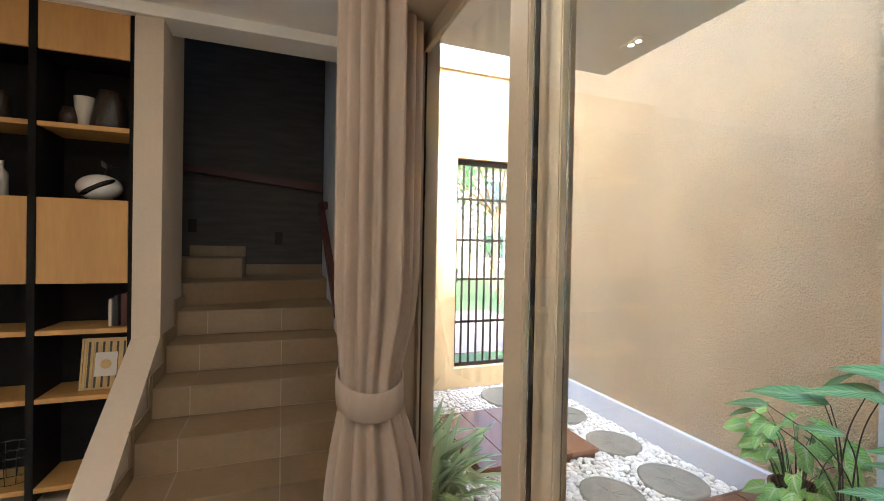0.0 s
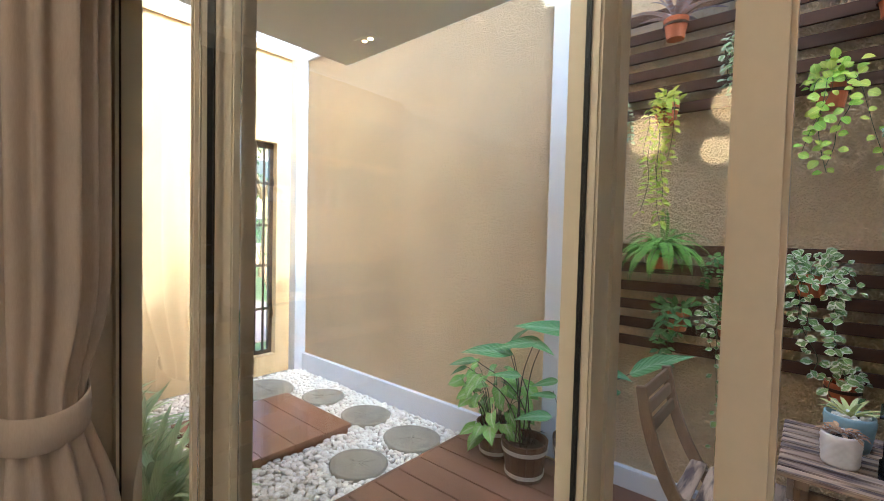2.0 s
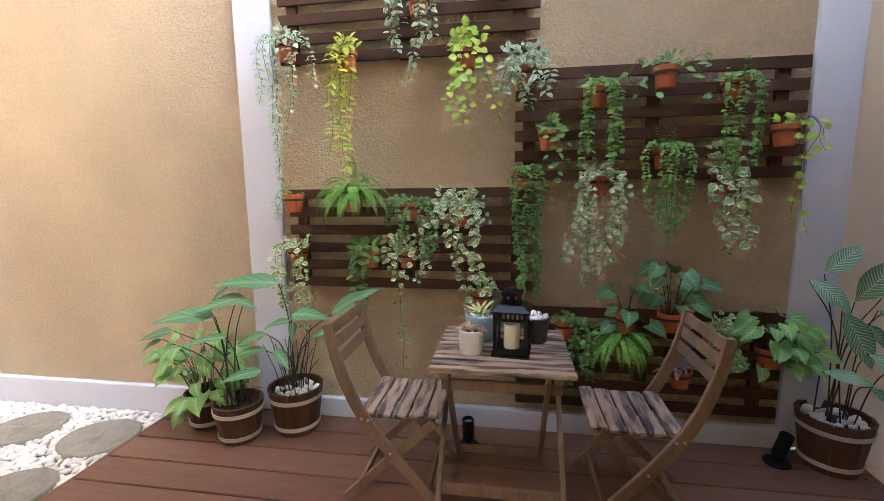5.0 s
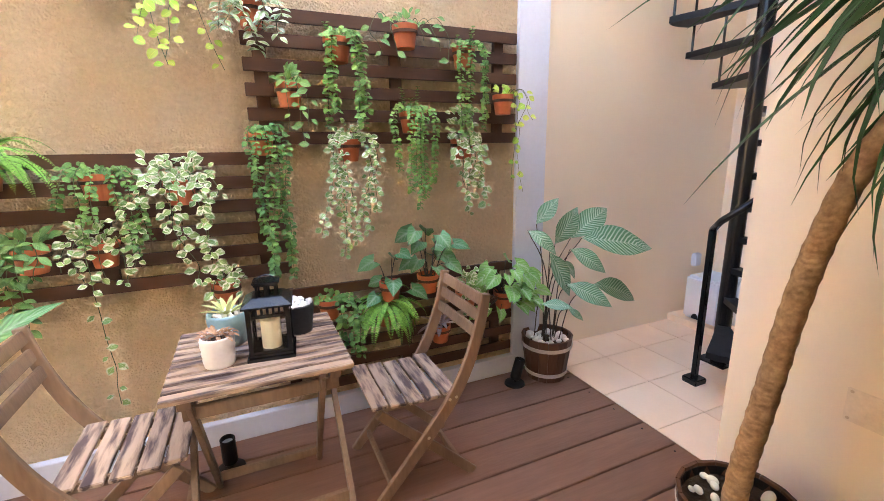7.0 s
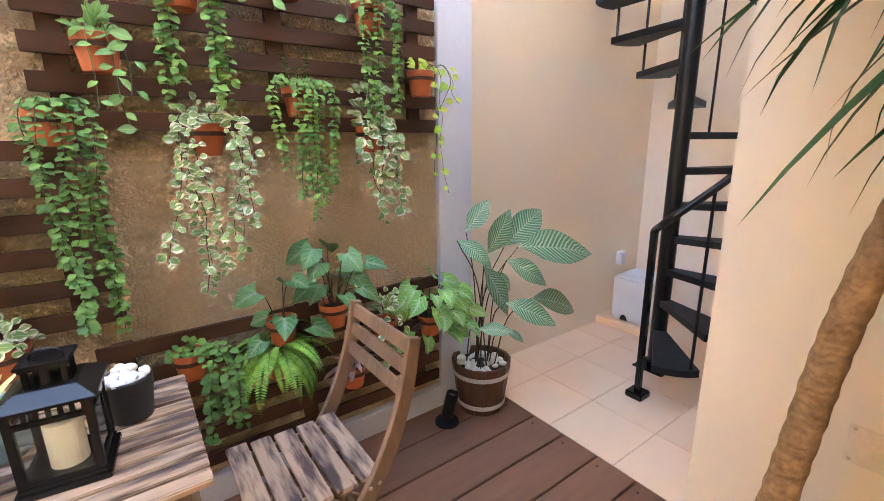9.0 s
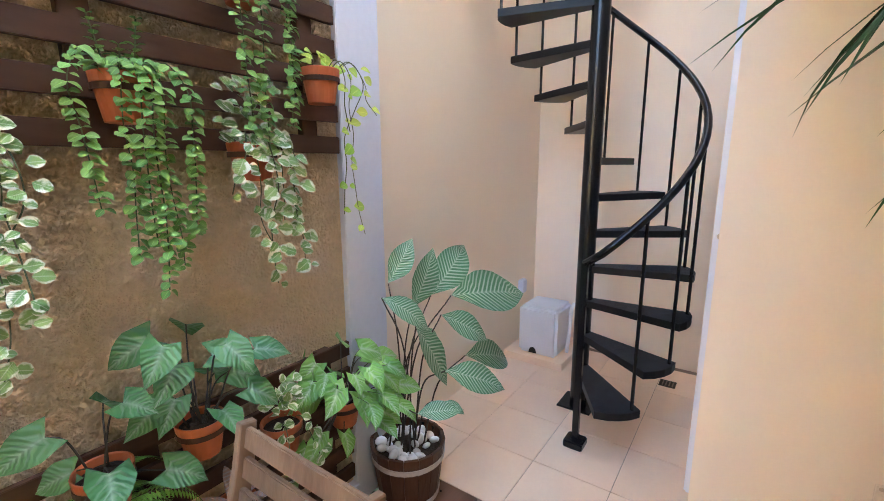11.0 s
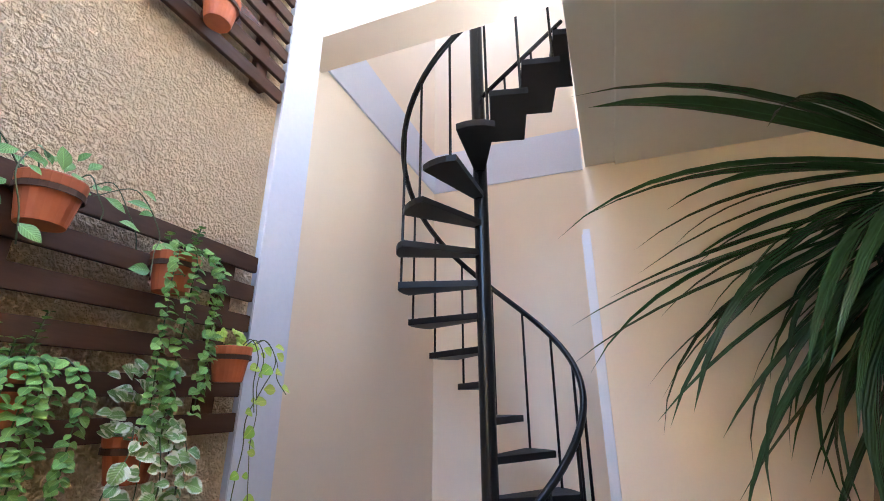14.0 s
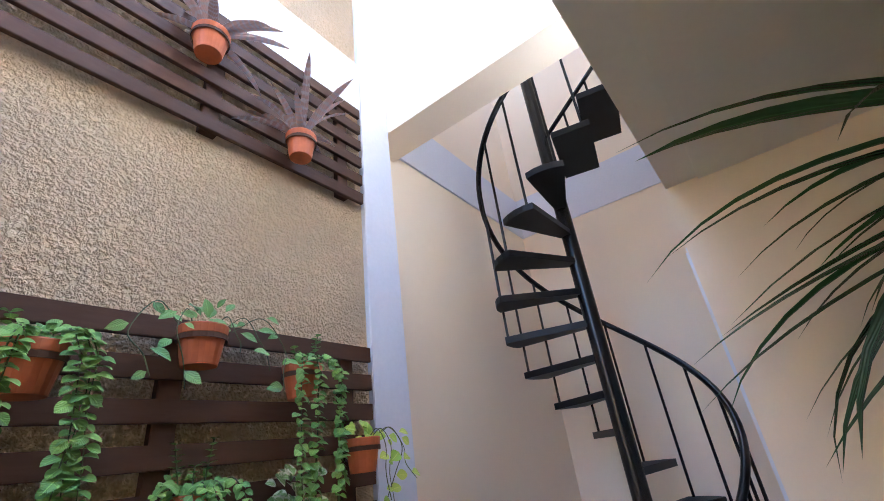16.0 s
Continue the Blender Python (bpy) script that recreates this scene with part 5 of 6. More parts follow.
def big_leaf_plant(at, label, m, leaves, r, h, wide, seed, stem_m=None, pebbles=40, shape="ellipse", bare=0, face=(-0.05, -0.75, 0.65)):
    """leaves: foot x, y, z and tip x, y, z of each, from the tub's foot."""
    ob = thing("potted_plant", at, label, "potted plant", "tub plants on the deck")
    barrel_planter(ob, r, h)
    rng = random.Random(seed)
    if pebbles:
        pot_pebbles(ob, rng, r * 0.75, h - 0.035, pebbles)
    bends = (0.35, 0.6, 0.85)
    meshes = [one_leaf("leaf", m, 1.0, wide, shape, dr, 0.16, 0.008) for dr in bends]
    for i, (x, y, z, tx, ty, tz) in enumerate(leaves):
        base = Vector((rng.uniform(-0.4, 0.4) * r, rng.uniform(-0.4, 0.4) * r, h - 0.05))
        foot, tip = Vector((x, y, z)), Vector((tx, ty, tz))
        mid = base.lerp(foot, 0.6) + Vector((-0.25 * (foot.x - base.x), -0.25 * (foot.y - base.y), 0.04))
        part("stem", tube(curve_points([base, mid, foot], 6), 0.0042, 6, None, 0.6), stem_m or DARKSTEM, ob)
        ax = (tip - foot).normalized()
        nz = Vector((face[0] + rng.uniform(-0.3, 0.3), face[1], face[2]))
        ay = nz.cross(ax).normalized()
        mat_ = Matrix((ax, ay, ax.cross(ay))).transposed().to_4x4()
        mat_.translation = foot
        lf = new("leaf", meshes[i % 3])
        lf.parent = ob
        lf.matrix_local = mat_ @ Matrix.Rotation(-bends[i % 3] / 2, 4, "Y") @ Matrix.Scale((tip - foot).length * 1.1, 4)
    for k in range(bare):
        a, q = 2.4 * k, r * 0.55 * math.sqrt((k + 0.5) / bare)
        p = Vector((q * math.cos(a), q * math.sin(a), h - 0.05))
        part("stem", tube(curve_points([p, p + Vector((0.02 * math.cos(a), 0.02 * math.sin(a), 0.14)), p + Vector((0.09 * math.cos(a), 0.06 * math.sin(a), rng.uniform(0.22, 0.42)))], 5), 0.0036, 5, None, 0.6), DARKSTEM, ob)
    if not pebbles:
        for k in range(5):
            a = 1.3 * k + 0.4
            part("twig", tube(curve_points([(0.03 * math.cos(a), 0.03 * math.sin(a), h - 0.05), (0.08 * math.cos(a), 0.08 * math.sin(a), h + 0.05), (0.15 * math.cos(a + 0.4), 0.15 * math.sin(a + 0.4), h + 0.03 + 0.02 * k)], 4), 0.003, 5, None, 0.4), DARKSTEM, ob)
    return ob


big_leaf_plant((2.50, 3.165, 0), "wooden tub with a large striped calathea on the deck's corner", L_CALATHEA,
               [(-0.16, -0.06, 1.03, 0.0, -0.04, 1.16), (0.0, -0.04, 0.89, 0.17, -0.02, 1.09), (0.1, -0.06, 0.92, 0.39, -0.04, 1.08), (0.09, -0.17, 0.94, 0.52, -0.27, 0.86), (-0.01, -0.19, 0.89, 0.16, -0.29, 0.76), (-0.26, -0.12, 1.01, -0.15, -0.23, 0.89),
                (-0.14, -0.17, 0.88, -0.04, -0.23, 0.64), (-0.07, -0.25, 0.7, 0.12, -0.39, 0.59), (0.2, -0.17, 0.64, 0.49, -0.23, 0.52), (-0.24, -0.25, 0.61, -0.12, -0.35, 0.6), (0.0, -0.19, 0.52, 0.06, -0.25, 0.46), (0.06, -0.04, 0.78, 0.15, -0.06, 0.66)],
               0.165, 0.285, 0.43, 61)
big_leaf_plant((-0.46, 3.13, 0), "wooden tub with long-stemmed arrow-shaped leaves beside the white pilaster", L_ARROW,
               [(-0.02, -0.08, 0.93, -0.37, -0.15, 0.93), (0.07, -0.13, 0.76, 0.32, -0.18, 0.76), (0.05, -0.11, 0.72, -0.08, -0.17, 0.68), (-0.08, -0.15, 0.65, -0.22, -0.21, 0.6), (0.08, -0.13, 0.72, 0.1, -0.2, 0.63),
                (-0.03, -0.15, 0.56, 0.08, -0.21, 0.47), (0.28, -0.05, 0.75, 0.57, -0.08, 0.91), (-0.08, -0.17, 0.56, -0.22, -0.23, 0.55), (0.25, -0.08, 0.65, 0.16, -0.13, 0.61)],
               0.165, 0.28, 0.36, 62, pebbles=34, shape="spear", bare=14, face=(0, -0.5, 0.86))
big_leaf_plant((-0.755, 2.985, 0), "dark wooden tub with a few long pale-veined leaves and bare twigs", L_ARROW,
               [(0.1, -0.0, 0.86, -0.18, -0.06, 0.78), (-0.08, -0.03, 0.75, -0.44, -0.08, 0.71), (0.05, -0.02, 0.84, 0.21, -0.08, 0.82), (-0.0, -0.06, 0.64, -0.18, -0.12, 0.62),
                (0.22, -0.08, 0.46, 0.03, -0.17, 0.42), (-0.14, 0.02, 0.76, -0.01, 0.02, 0.92), (-0.37, -0.02, 0.65, -0.57, -0.06, 0.59), (-0.43, -0.04, 0.6, -0.54, -0.08, 0.53)],
               0.145, 0.235, 0.33, 63, pebbles=0, shape="spear", face=(0, -0.45, 0.9))


def bushy_tub(at, label, m, n, rx, ry, z0, z1, size, seed, r=0.13, h=0.22):
    ob = thing("potted_plant", at, label, "potted plant", "tub plants on the deck")
    barrel_planter(ob, r, h)
    rng_, fol, stems = random.Random(seed), Foliage(), bmesh.new()
    stalked(fan(rng_, n, rx, ry, z0, z1), size, 0.66)(rng_, fol, stems)
    fol.build("foliage", m, ob)
    part("stemwork", stems, STEM, ob)
    return ob


bushy_tub((-1.05, 3.10, 0), "wooden tub with a bushy light green arrowhead plant", L_PALEARROW, 54, 0.24, 0.22, 0.16, 0.58, 0.118, 64)
# ---- tall potted palm by the house wall ----
def bark_material():
    m = material("ringed_bark", (0.42, 0.275, 0.15), (0.19, 0.115, 0.062), rough=0.85, scale=26, fine=80, bump=0.3, bump_scale=60)
    n, k = m.node_tree.nodes, m.node_tree.links
    w = n.new("ShaderNodeTexWave")
    w.wave_type, w.bands_direction = "BANDS", "Z"
    w.inputs["Scale"].default_value, w.inputs["Distortion"].default_value, w.inputs["Detail"].default_value = 15, 8, 3
    k.new(n["Texture Coordinate"].outputs["Object"], w.inputs["Vector"])
    bp = n.new("ShaderNodeBump")
    bp.inputs["Strength"].default_value, bp.inputs["Distance"].default_value = 0.4, 0.006
    k.new(w.outputs["Fac"], bp.inputs["Height"])
    k.new(n["Bump"].outputs["Normal"], bp.inputs["Normal"])
    k.new(bp.outputs["Normal"], n["Principled BSDF"].inputs["Normal"])
    return m


BARK = bark_material()


def palm(at):
    ob = thing("potted_palm", at, "tall strap-leaved dracaena with a bare curved trunk in a wooden tub", "potted tree")
    barrel_planter(ob, 0.19, 0.30)
    rng_ = random.Random(8)
    pot_pebbles(ob, rng_, 0.14, 0.27, 22)
    top = Vector(PALM_TOP) - Vector(at)
    line = curve_points([(0.0, 0.02, 0.2), (-0.01, 0.0, 0.43), (-0.005, -0.018, 0.6), (0.004, -0.036, 0.8), (0.012, -0.055, 1.0), (0.02, -0.085, 1.2), (0.04, -0.13, 1.4), (0.075, -0.22, 1.6), (0.12, -0.34, 1.84), (top.x, top.y, top.z)], 8)
    bm = tube(line, [0.038 - 0.008 * i / len(line) + 0.0018 * math.sin(i * 2.3) for i in range(len(line))], 16)
    part("trunk", bm, BARK, ob, "ringed brown trunk", smooth=True)
    fol = Foliage()
    count = 200
    for i in range(count):
        u = i / count
        a = radians(122) + radians(125) * math.sin(2.39996 * i) * (0.45 + 0.55 * rng_.random())
        e = 0.12 - 1.1 * u + rng_.uniform(-0.2, 0.2)
        d = Vector((math.cos(a) * math.cos(e), math.sin(a) * math.cos(e), math.sin(e)))
        p = top + Vector((math.cos(a) * 0.02, math.sin(a) * 0.02, 0.08 - 0.2 * u))
        L = rng_.uniform(0.68, 1.06)
        if d.x > 0:
            L = min(L, max(0.25, ((2.60 if p.y + at[1] + 0.75 * d.y < 2.1 else 2.9) - at[0] - p.x) / max(d.x, 0.05)))
        if d.y < 0:
            L = min(L, (p.y + at[1] - 1.13) / max(-d.y, 0.05))
        fol.leaf(p, d, (rng_.uniform(-0.35, 0.35), rng_.uniform(-0.35, 0.35), 1), max(L, 0.2), rng_.uniform(0.028, 0.043), "blade", rng_.uniform(0.2, 1.3) + 0.7 * max(e, 0), 0.32, 0.0, 0.85)
    fol.build("crown", L_PALM, ob, "dark glossy drooping strap leaves")
    return ob


PALM_TOP = (2.40, 1.26, 2.06)
palm((2.22, 1.765, 0))


def lily(at, seed):
    ob = thing("strap_leaf_plant", at, "clump of grey-green strap leaves in the planting bed", "plant", "plants in the bed")
    rng_, fol = random.Random(seed), Foliage()
    for c in range(3):
        q = Vector((rng_.uniform(-0.12, 0.12), rng_.uniform(-0.03, 0.08), 0))
        for i in range(26):
            a, e = 2.4 * i, rng_.uniform(0.35, 1.4)
            fol.leaf(q + Vector((0, 0, rng_.uniform(0, 0.2))), (math.cos(a) * math.cos(e), math.sin(a) * math.cos(e), math.sin(e)), (0, 0, 1), rng_.uniform(0.34, 0.54), rng_.uniform(0.036, 0.052), "strap", rng_.uniform(0.3, 1.2), 0.4)
    fol.build("foliage", L_LILY, ob)
    return ob


for i, x in enumerate((-3.3, -2.85, -2.4, -1.95, -1.66)):
    lily((x, 1.25, -0.01), 90 + i)


# ---- on the table ----
def lantern(at, turn):
    ob = thing("candle_lantern", at, "black metal lantern with glass sides and a cream candle", "lantern", turn=turn)
    part("base", boxes((-0.085, 0.085, -0.085, 0.085, 0.0, 0.014), (-0.078, 0.078, -0.078, 0.078, 0.014, 0.026), bevel=0.002), STEEL, ob)
    s = 0.068
    for x in (-s, s):
        for y in (-s, s):
            part("corner_post", boxes((x - 0.008, x + 0.008, y - 0.008, y + 0.008, 0.026, 0.205), bevel=0.0015), STEEL, ob)
    for z in (0.026, 0.165):
        for k in range(4):
            part("frame_bar", boxes((-s + 0.008, s - 0.008, -s - 0.006, -s + 0.006, z, z + 0.0105)), STEEL, ob).matrix_local = pose(0, 0, 0, 0, 0, 90 * k)
    for k in range(4):
        for i in range(6):
            u = -s + 0.008 + (2 * s - 0.016) * (i + 0.5) / 6
            o = part("slot_bar", boxes((u + 0.006, u + 0.0145, -s - 0.004, -s + 0.002, 0.177, 0.205)), STEEL, ob)
            o.matrix_local = pose(0, 0, 0, 0, 0, 90 * k)
        g = part("pane", boxes((-s + 0.009, s - 0.009, -s - 0.0012, -s + 0.0012, 0.037, 0.164)), GLASS, ob)
        g.matrix_local = pose(0, 0, 0, 0, 0, 90 * k)
        g.visible_shadow = False
    bm = bmesh.new()
    rings = [[bm.verts.new((sx * w, sy * w, z)) for sx, sy in ((-1, -1), (1, -1), (1, 1), (-1, 1))] for w, z in ((0.088, 0.205), (0.088, 0.212), (0.052, 0.236), (0.045, 0.238))]
    for p, q in zip(rings, rings[1:]):
        for i in range(4):
            bm.faces.new((p[i], p[(i + 1) % 4], q[(i + 1) % 4], q[i]))
    bm.faces.new(rings[0][::-1]), bm.faces.new(rings[-1])
    part("roof", bm, STEEL, ob)
    part("chimney", boxes((-0.042, 0.042, -0.042, 0.042, 0.275, 0.283), (-0.038, -0.028, -0.038, -0.028, 0.238, 0.275), (0.028, 0.038, -0.038, -0.028, 0.238, 0.275), (-0.038, -0.028, 0.028, 0.038, 0.238, 0.275), (0.028, 0.038, 0.028, 0.038, 0.238, 0.275),
                          (-0.008, 0.008, -0.038, -0.030, 0.238, 0.275), (-0.008, 0.008, 0.030, 0.038, 0.238, 0.275), bevel=0.001), STEEL, ob)
    part("cap", boxes((-0.048, 0.048, -0.048, 0.048, 0.283, 0.290), bevel=0.003), STEEL, ob)
    part("handle", tube([(0.03 * math.cos(a), 0.0, 0.289 + 0.02 * math.sin(a)) for a in [3.1416 * i / 10 for i in range(11)]], 0.002, 6), STEEL, ob)
    wax = material("cream_wax", (0.78, 0.70, 0.54), (0.72, 0.63, 0.46), rough=0.5, scale=12)
    part("candle", lathe([(0, 0.026), (0.036, 0.026), (0.036, 0.135), (0.031, 0.140), (0.02, 0.134), (0, 0.133)], 24), wax, ob, "cream pillar candle")
    part("wick", tube([(0, 0, 0.133), (0.002, 0, 0.146)], 0.0012, 5), GASKET, ob)
    return ob


lantern((0.845, 2.735, 0.705), -6)


def ceramic(name, at, label, r, h, m, taper=0.85, relief=0.0):
    ob = thing(name, at, label, "plant pot")
    n, rows = 48, 14
    bm = bmesh.new()
    rings = []
    for j in range(rows + 1):
        z = h * j / rows
        ring = []
        for i in range(n):
            a = 6.28319 * i / n
            e = relief * abs(math.sin(6 * a + 14 * z / h * 0.9)) * abs(math.sin(6 * a - 14 * z / h * 0.9)) if 0.05 < j / rows < 0.92 else 0
            rr = r * (taper + (1 - taper) * min(1, z / h * 1.3)) + e
            ring.append(bm.verts.new((rr * math.cos(a), rr * math.sin(a), z)))
        rings.append(ring)
    rings.append([bm.verts.new((0.90 * r * math.cos(6.28319 * i / n), 0.90 * r * math.sin(6.28319 * i / n), h)) for i in range(n)])
    rings.append([bm.verts.new((0.88 * r * math.cos(6.28319 * i / n), 0.88 * r * math.sin(6.28319 * i / n), h - 0.025)) for i in range(n)])
    for p, q in zip(rings, rings[1:]):
        for i in range(n):
            bm.faces.new((p[i], p[(i + 1) % n], q[(i + 1) % n], q[i]))
    bm.faces.new(rings[0][::-1])
    part("pot", bm, m, ob, smooth=True)
    part("soil", lathe([(r * 0.885, h - 0.022), (r * 0.4, h - 0.015), (0, h - 0.013)], 18), SOIL, ob)
    return ob


white_pot = ceramic("white_pot", (0.66, 2.71, 0.705), "white quilted ceramic pot with dry rosettes on the table", 0.056, 0.112, material("white_ceramic", (0.72, 0.67, 0.64), (0.66, 0.61, 0.58), rough=0.35, scale=10), 0.9, 0.004)
f = Foliage()
rngt = random.Random(4)
for _ in range(46):
    a, e, q = rngt.uniform(0, 6.28), rngt.uniform(-0.2, 0.9), rngt.uniform(0, 0.05)
    f.leaf((q * math.cos(a), q * math.sin(a), 0.105 + rngt.uniform(0, 0.012)), (math.cos(a) * math.cos(e), math.sin(a) * math.cos(e), math.sin(e)), (0, 0, 1), rngt.uniform(0.02, 0.042), 0.016, "ovate", 0.6, 0.5)
f.build("dried_plant", leaf_material("dry_leaf", (0.13, 0.07, 0.05), (0.28, 0.18, 0.13), None, "plain", 0.7), white_pot)
blue_pot = ceramic("blue_pot", (0.69, 2.905, 0.705), "pale blue patterned ceramic pot with an aloe on the table", 0.076, 0.130, material("blue_ceramic", (0.33, 0.46, 0.50), (0.25, 0.38, 0.43), rough=0.4, scale=14), 0.80, 0.003)
aloe = leaf_material("aloe_leaf", (0.28, 0.38, 0.12), (0.42, 0.50, 0.20), None, "plain", 0.4)
for i in range(15):
    a, e = 2.4 * i, rngt.uniform(0.4, 1.2)
    f = Foliage()
    f.leaf((0.008 * math.cos(a), 0.008 * math.sin(a), 0.118), (math.cos(a) * math.cos(e), math.sin(a) * math.cos(e), math.sin(e)), (0, 0, 1), rngt.uniform(0.07, 0.115), 0.02, "strap", 0.5, 0.6)
    f.build("leaf", aloe, blue_pot)
pot_pebbles(blue_pot, rngt, 0.055, 0.118, 26, 0.012)
black_pot = ceramic("black_pot", (0.965, 2.90, 0.705), "black plastic pot with pale stones on the table", 0.062, 0.125, material("black_plastic", (0.015, 0.015, 0.016), (0.03, 0.03, 0.03), rough=0.45), 0.8)
pot_pebbles(black_pot, rngt, 0.048, 0.118, 34, 0.016)


# ---- small fittings outdoors ----
def spotlight(at, tilt, turn):
    ob = thing("garden_spotlight", at, "small black garden spotlight standing on the deck", "spotlight", "spotlights on the deck", turn=turn)
    part("foot", lathe([(0, 0.016), (0.03, 0.015), (0.062, 0.010), (0.066, 0.0), (0, 0)], 24), GASKET, ob, smooth=False)
    part("bracket", boxes((-0.006, 0.006, -0.008, 0.008, 0.011, 0.055), bevel=0.002), GASKET, ob)
    hd = part("head", lathe([(0, 0), (0.028, 0), (0.033, 0.01), (0.033, 0.135), (0.030, 0.138), (0.026, 0.118)], 24), GASKET, ob)
    hd.matrix_local = pose(0, 0, 0.035, tilt, 0, 0)
    ln = part("lens", lathe([(0.026, 0.116), (0, 0.117)], 20), material("frosted_lens", (0.35, 0.36, 0.38), rough=0.2), hd)
    return ob


spotlight((0.61, 3.07, 0), 4, 0)
spotlight((2.245, 3.145, 0), 14, 70)


def pump_cover():
    structure("plinth", boxes((4.03, 4.58, 3.02, 3.48, 0.0, 0.057), bevel=0.003), TILE, "low tiled plinth in the nook's corner", "plinth")
    ob = thing("pump_cover", (4.24, 3.235, 0.057), "white plastic pump cover box on the tiled plinth", "equipment box")
    shell = material("white_plastic", (0.72, 0.73, 0.76), (0.66, 0.67, 0.70), rough=0.45, scale=6)
    part("cover", boxes((-0.16, 0.16, -0.15, 0.15, 0.0, 0.365), bevel=0.022), shell, ob, smooth=False)
    part("cable_hole", prism([(0.03 * math.cos(a), 0.045 * max(0, math.sin(a))) for a in [3.1416 * i / 10 for i in range(11)]], 0.006, "x"), GASKET, ob).location = (-0.1605, 0.03, 0.012)
    part("pipe", tube(curve_points([(0.02, -0.17, 0.0), (0.02, -0.185, 0.18), (0.02, -0.19, 0.33), (0.08, -0.19, 0.37)], 5), 0.014, 10), shell, ob, smooth=True)
    return ob


pump_cover()
o = thing("outlet_box", (4.29, 3.455, 0.51), "white weatherproof outlet box on the beige wall", "outlet")
part("cover", boxes((-0.04, 0.04, -0.02, 0.025, -0.055, 0.055), bevel=0.008), WHITE, o)
o = thing("floor_drain", (4.27, 2.37, 0.001), "small steel floor drain grate in the tiles", "drain")
part("grate", boxes((-0.05, 0.05, -0.05, 0.05, 0, 0.003), bevel=0.001), STEEL, o)
for i in range(4):
    part("slot", boxes((-0.036, 0.036, -0.036 + 0.02 * i, -0.028 + 0.02 * i, 0.0031, 0.0038)), JOINT, o)
o = thing("blank_plate", (2.658, 1.645, 0.575), "beige blank cover plate screwed to the house wall", "cover plate")
part("plate", boxes((-0.007, 0, -0.066, 0.066, -0.062, 0.062), bevel=0.003), material("cover_plastic", (0.82, 0.71, 0.57), rough=0.35), o)
for y in (-0.052, 0.052):
    for z in (-0.05, 0.05):
        part("screw", lathe([(0, 0.002), (0.005, 0.001), (0.006, 0)], 10), ALU, o).matrix_local = pose(-0.007, y, z, 0, -90, 0)


def side_door():
    ob = thing("side_door", (3.25, 2.115, 0), "white aluminium door frame at the house wall's corner", "door")
    wm = material("white_aluminium", (0.74, 0.75, 0.80), (0.70, 0.71, 0.76), rough=0.35, scale=4)
    part("jamb", boxes((-0.024, 0.0, 0.002, 0.036, 0.0, 2.40), bevel=0.002), wm, ob)
    part("stop", boxes((-0.012, 0.0, 0.0365, 0.044, 0.0, 2.38), bevel=0.002), wm, ob)
    part("leaf", boxes((0.004, 0.80, 0.002, 0.014, 0.01, 2.38), bevel=0.002), wm, ob)
    part("lock", lathe([(0, 0.014), (0.010, 0.012), (0.013, 0)], 14), material_bolt, ob).matrix_local = pose(-0.025, 0.017, 1.17, 0, -90, 0)
    return ob


side_door()

glow = bpy.data.materials.new("lamp_glow")
glow.use_nodes = True
glow.node_tree.nodes["Principled BSDF"].inputs["Emission Color"].default_value = (1.0, 0.60, 0.24, 1)
glow.node_tree.nodes["Principled BSDF"].inputs["Emission Strength"].default_value = 1.5
bulb_glow = glow.copy()
bulb_glow.node_tree.nodes["Principled BSDF"].inputs["Emission Strength"].default_value = 3.0
o = thing("twin_downlight", (-1.12, 1.985, 2.4272), "small twin recessed downlight in the white soffit", "downlight")
part("trim", boxes((-0.065, 0.065, -0.035, 0.035, -0.004, 0.001), bevel=0.002), SOFFIT, o)
for x in (-0.022, 0.022):
    part("bulb", lathe([(0, -0.006), (0.012, -0.006), (0.012, -0.003)], 16, at=(x, 0, 0)), bulb_glow, o)


# ---- pendant lamp in the living room ----
def pendant():
    ob = thing("globe_pendant", (0.12, -0.83, 1.95), "cluster pendant lamp with glowing amber glass globes", "pendant lamp")
    part("rod", tube([(0, 0, 0.0), (0, 0, 0.90)], 0.008, 8), material_bolt, ob)
    for i in range(4):
        a = 0.5 + 6.283 * i / 4
        c = Vector((0.20 * math.cos(a), 0.20 * math.sin(a), 0.06 * (-1) ** i)) if i < 4 else Vector((0, 0, 0))
        part("arm", tube([(0, 0, 0.04), c * 0.6 + Vector((0, 0, 0.03))], 0.005, 6), material_bolt, ob)
        bm = bmesh.new()
        bmesh.ops.create_uvsphere(bm, u_segments=20, v_segments=12, radius=0.062, matrix=Matrix.Translation(c))
        part("globe", bm, glow, ob, "glowing amber globe", smooth=True)
    return ob


pendant()


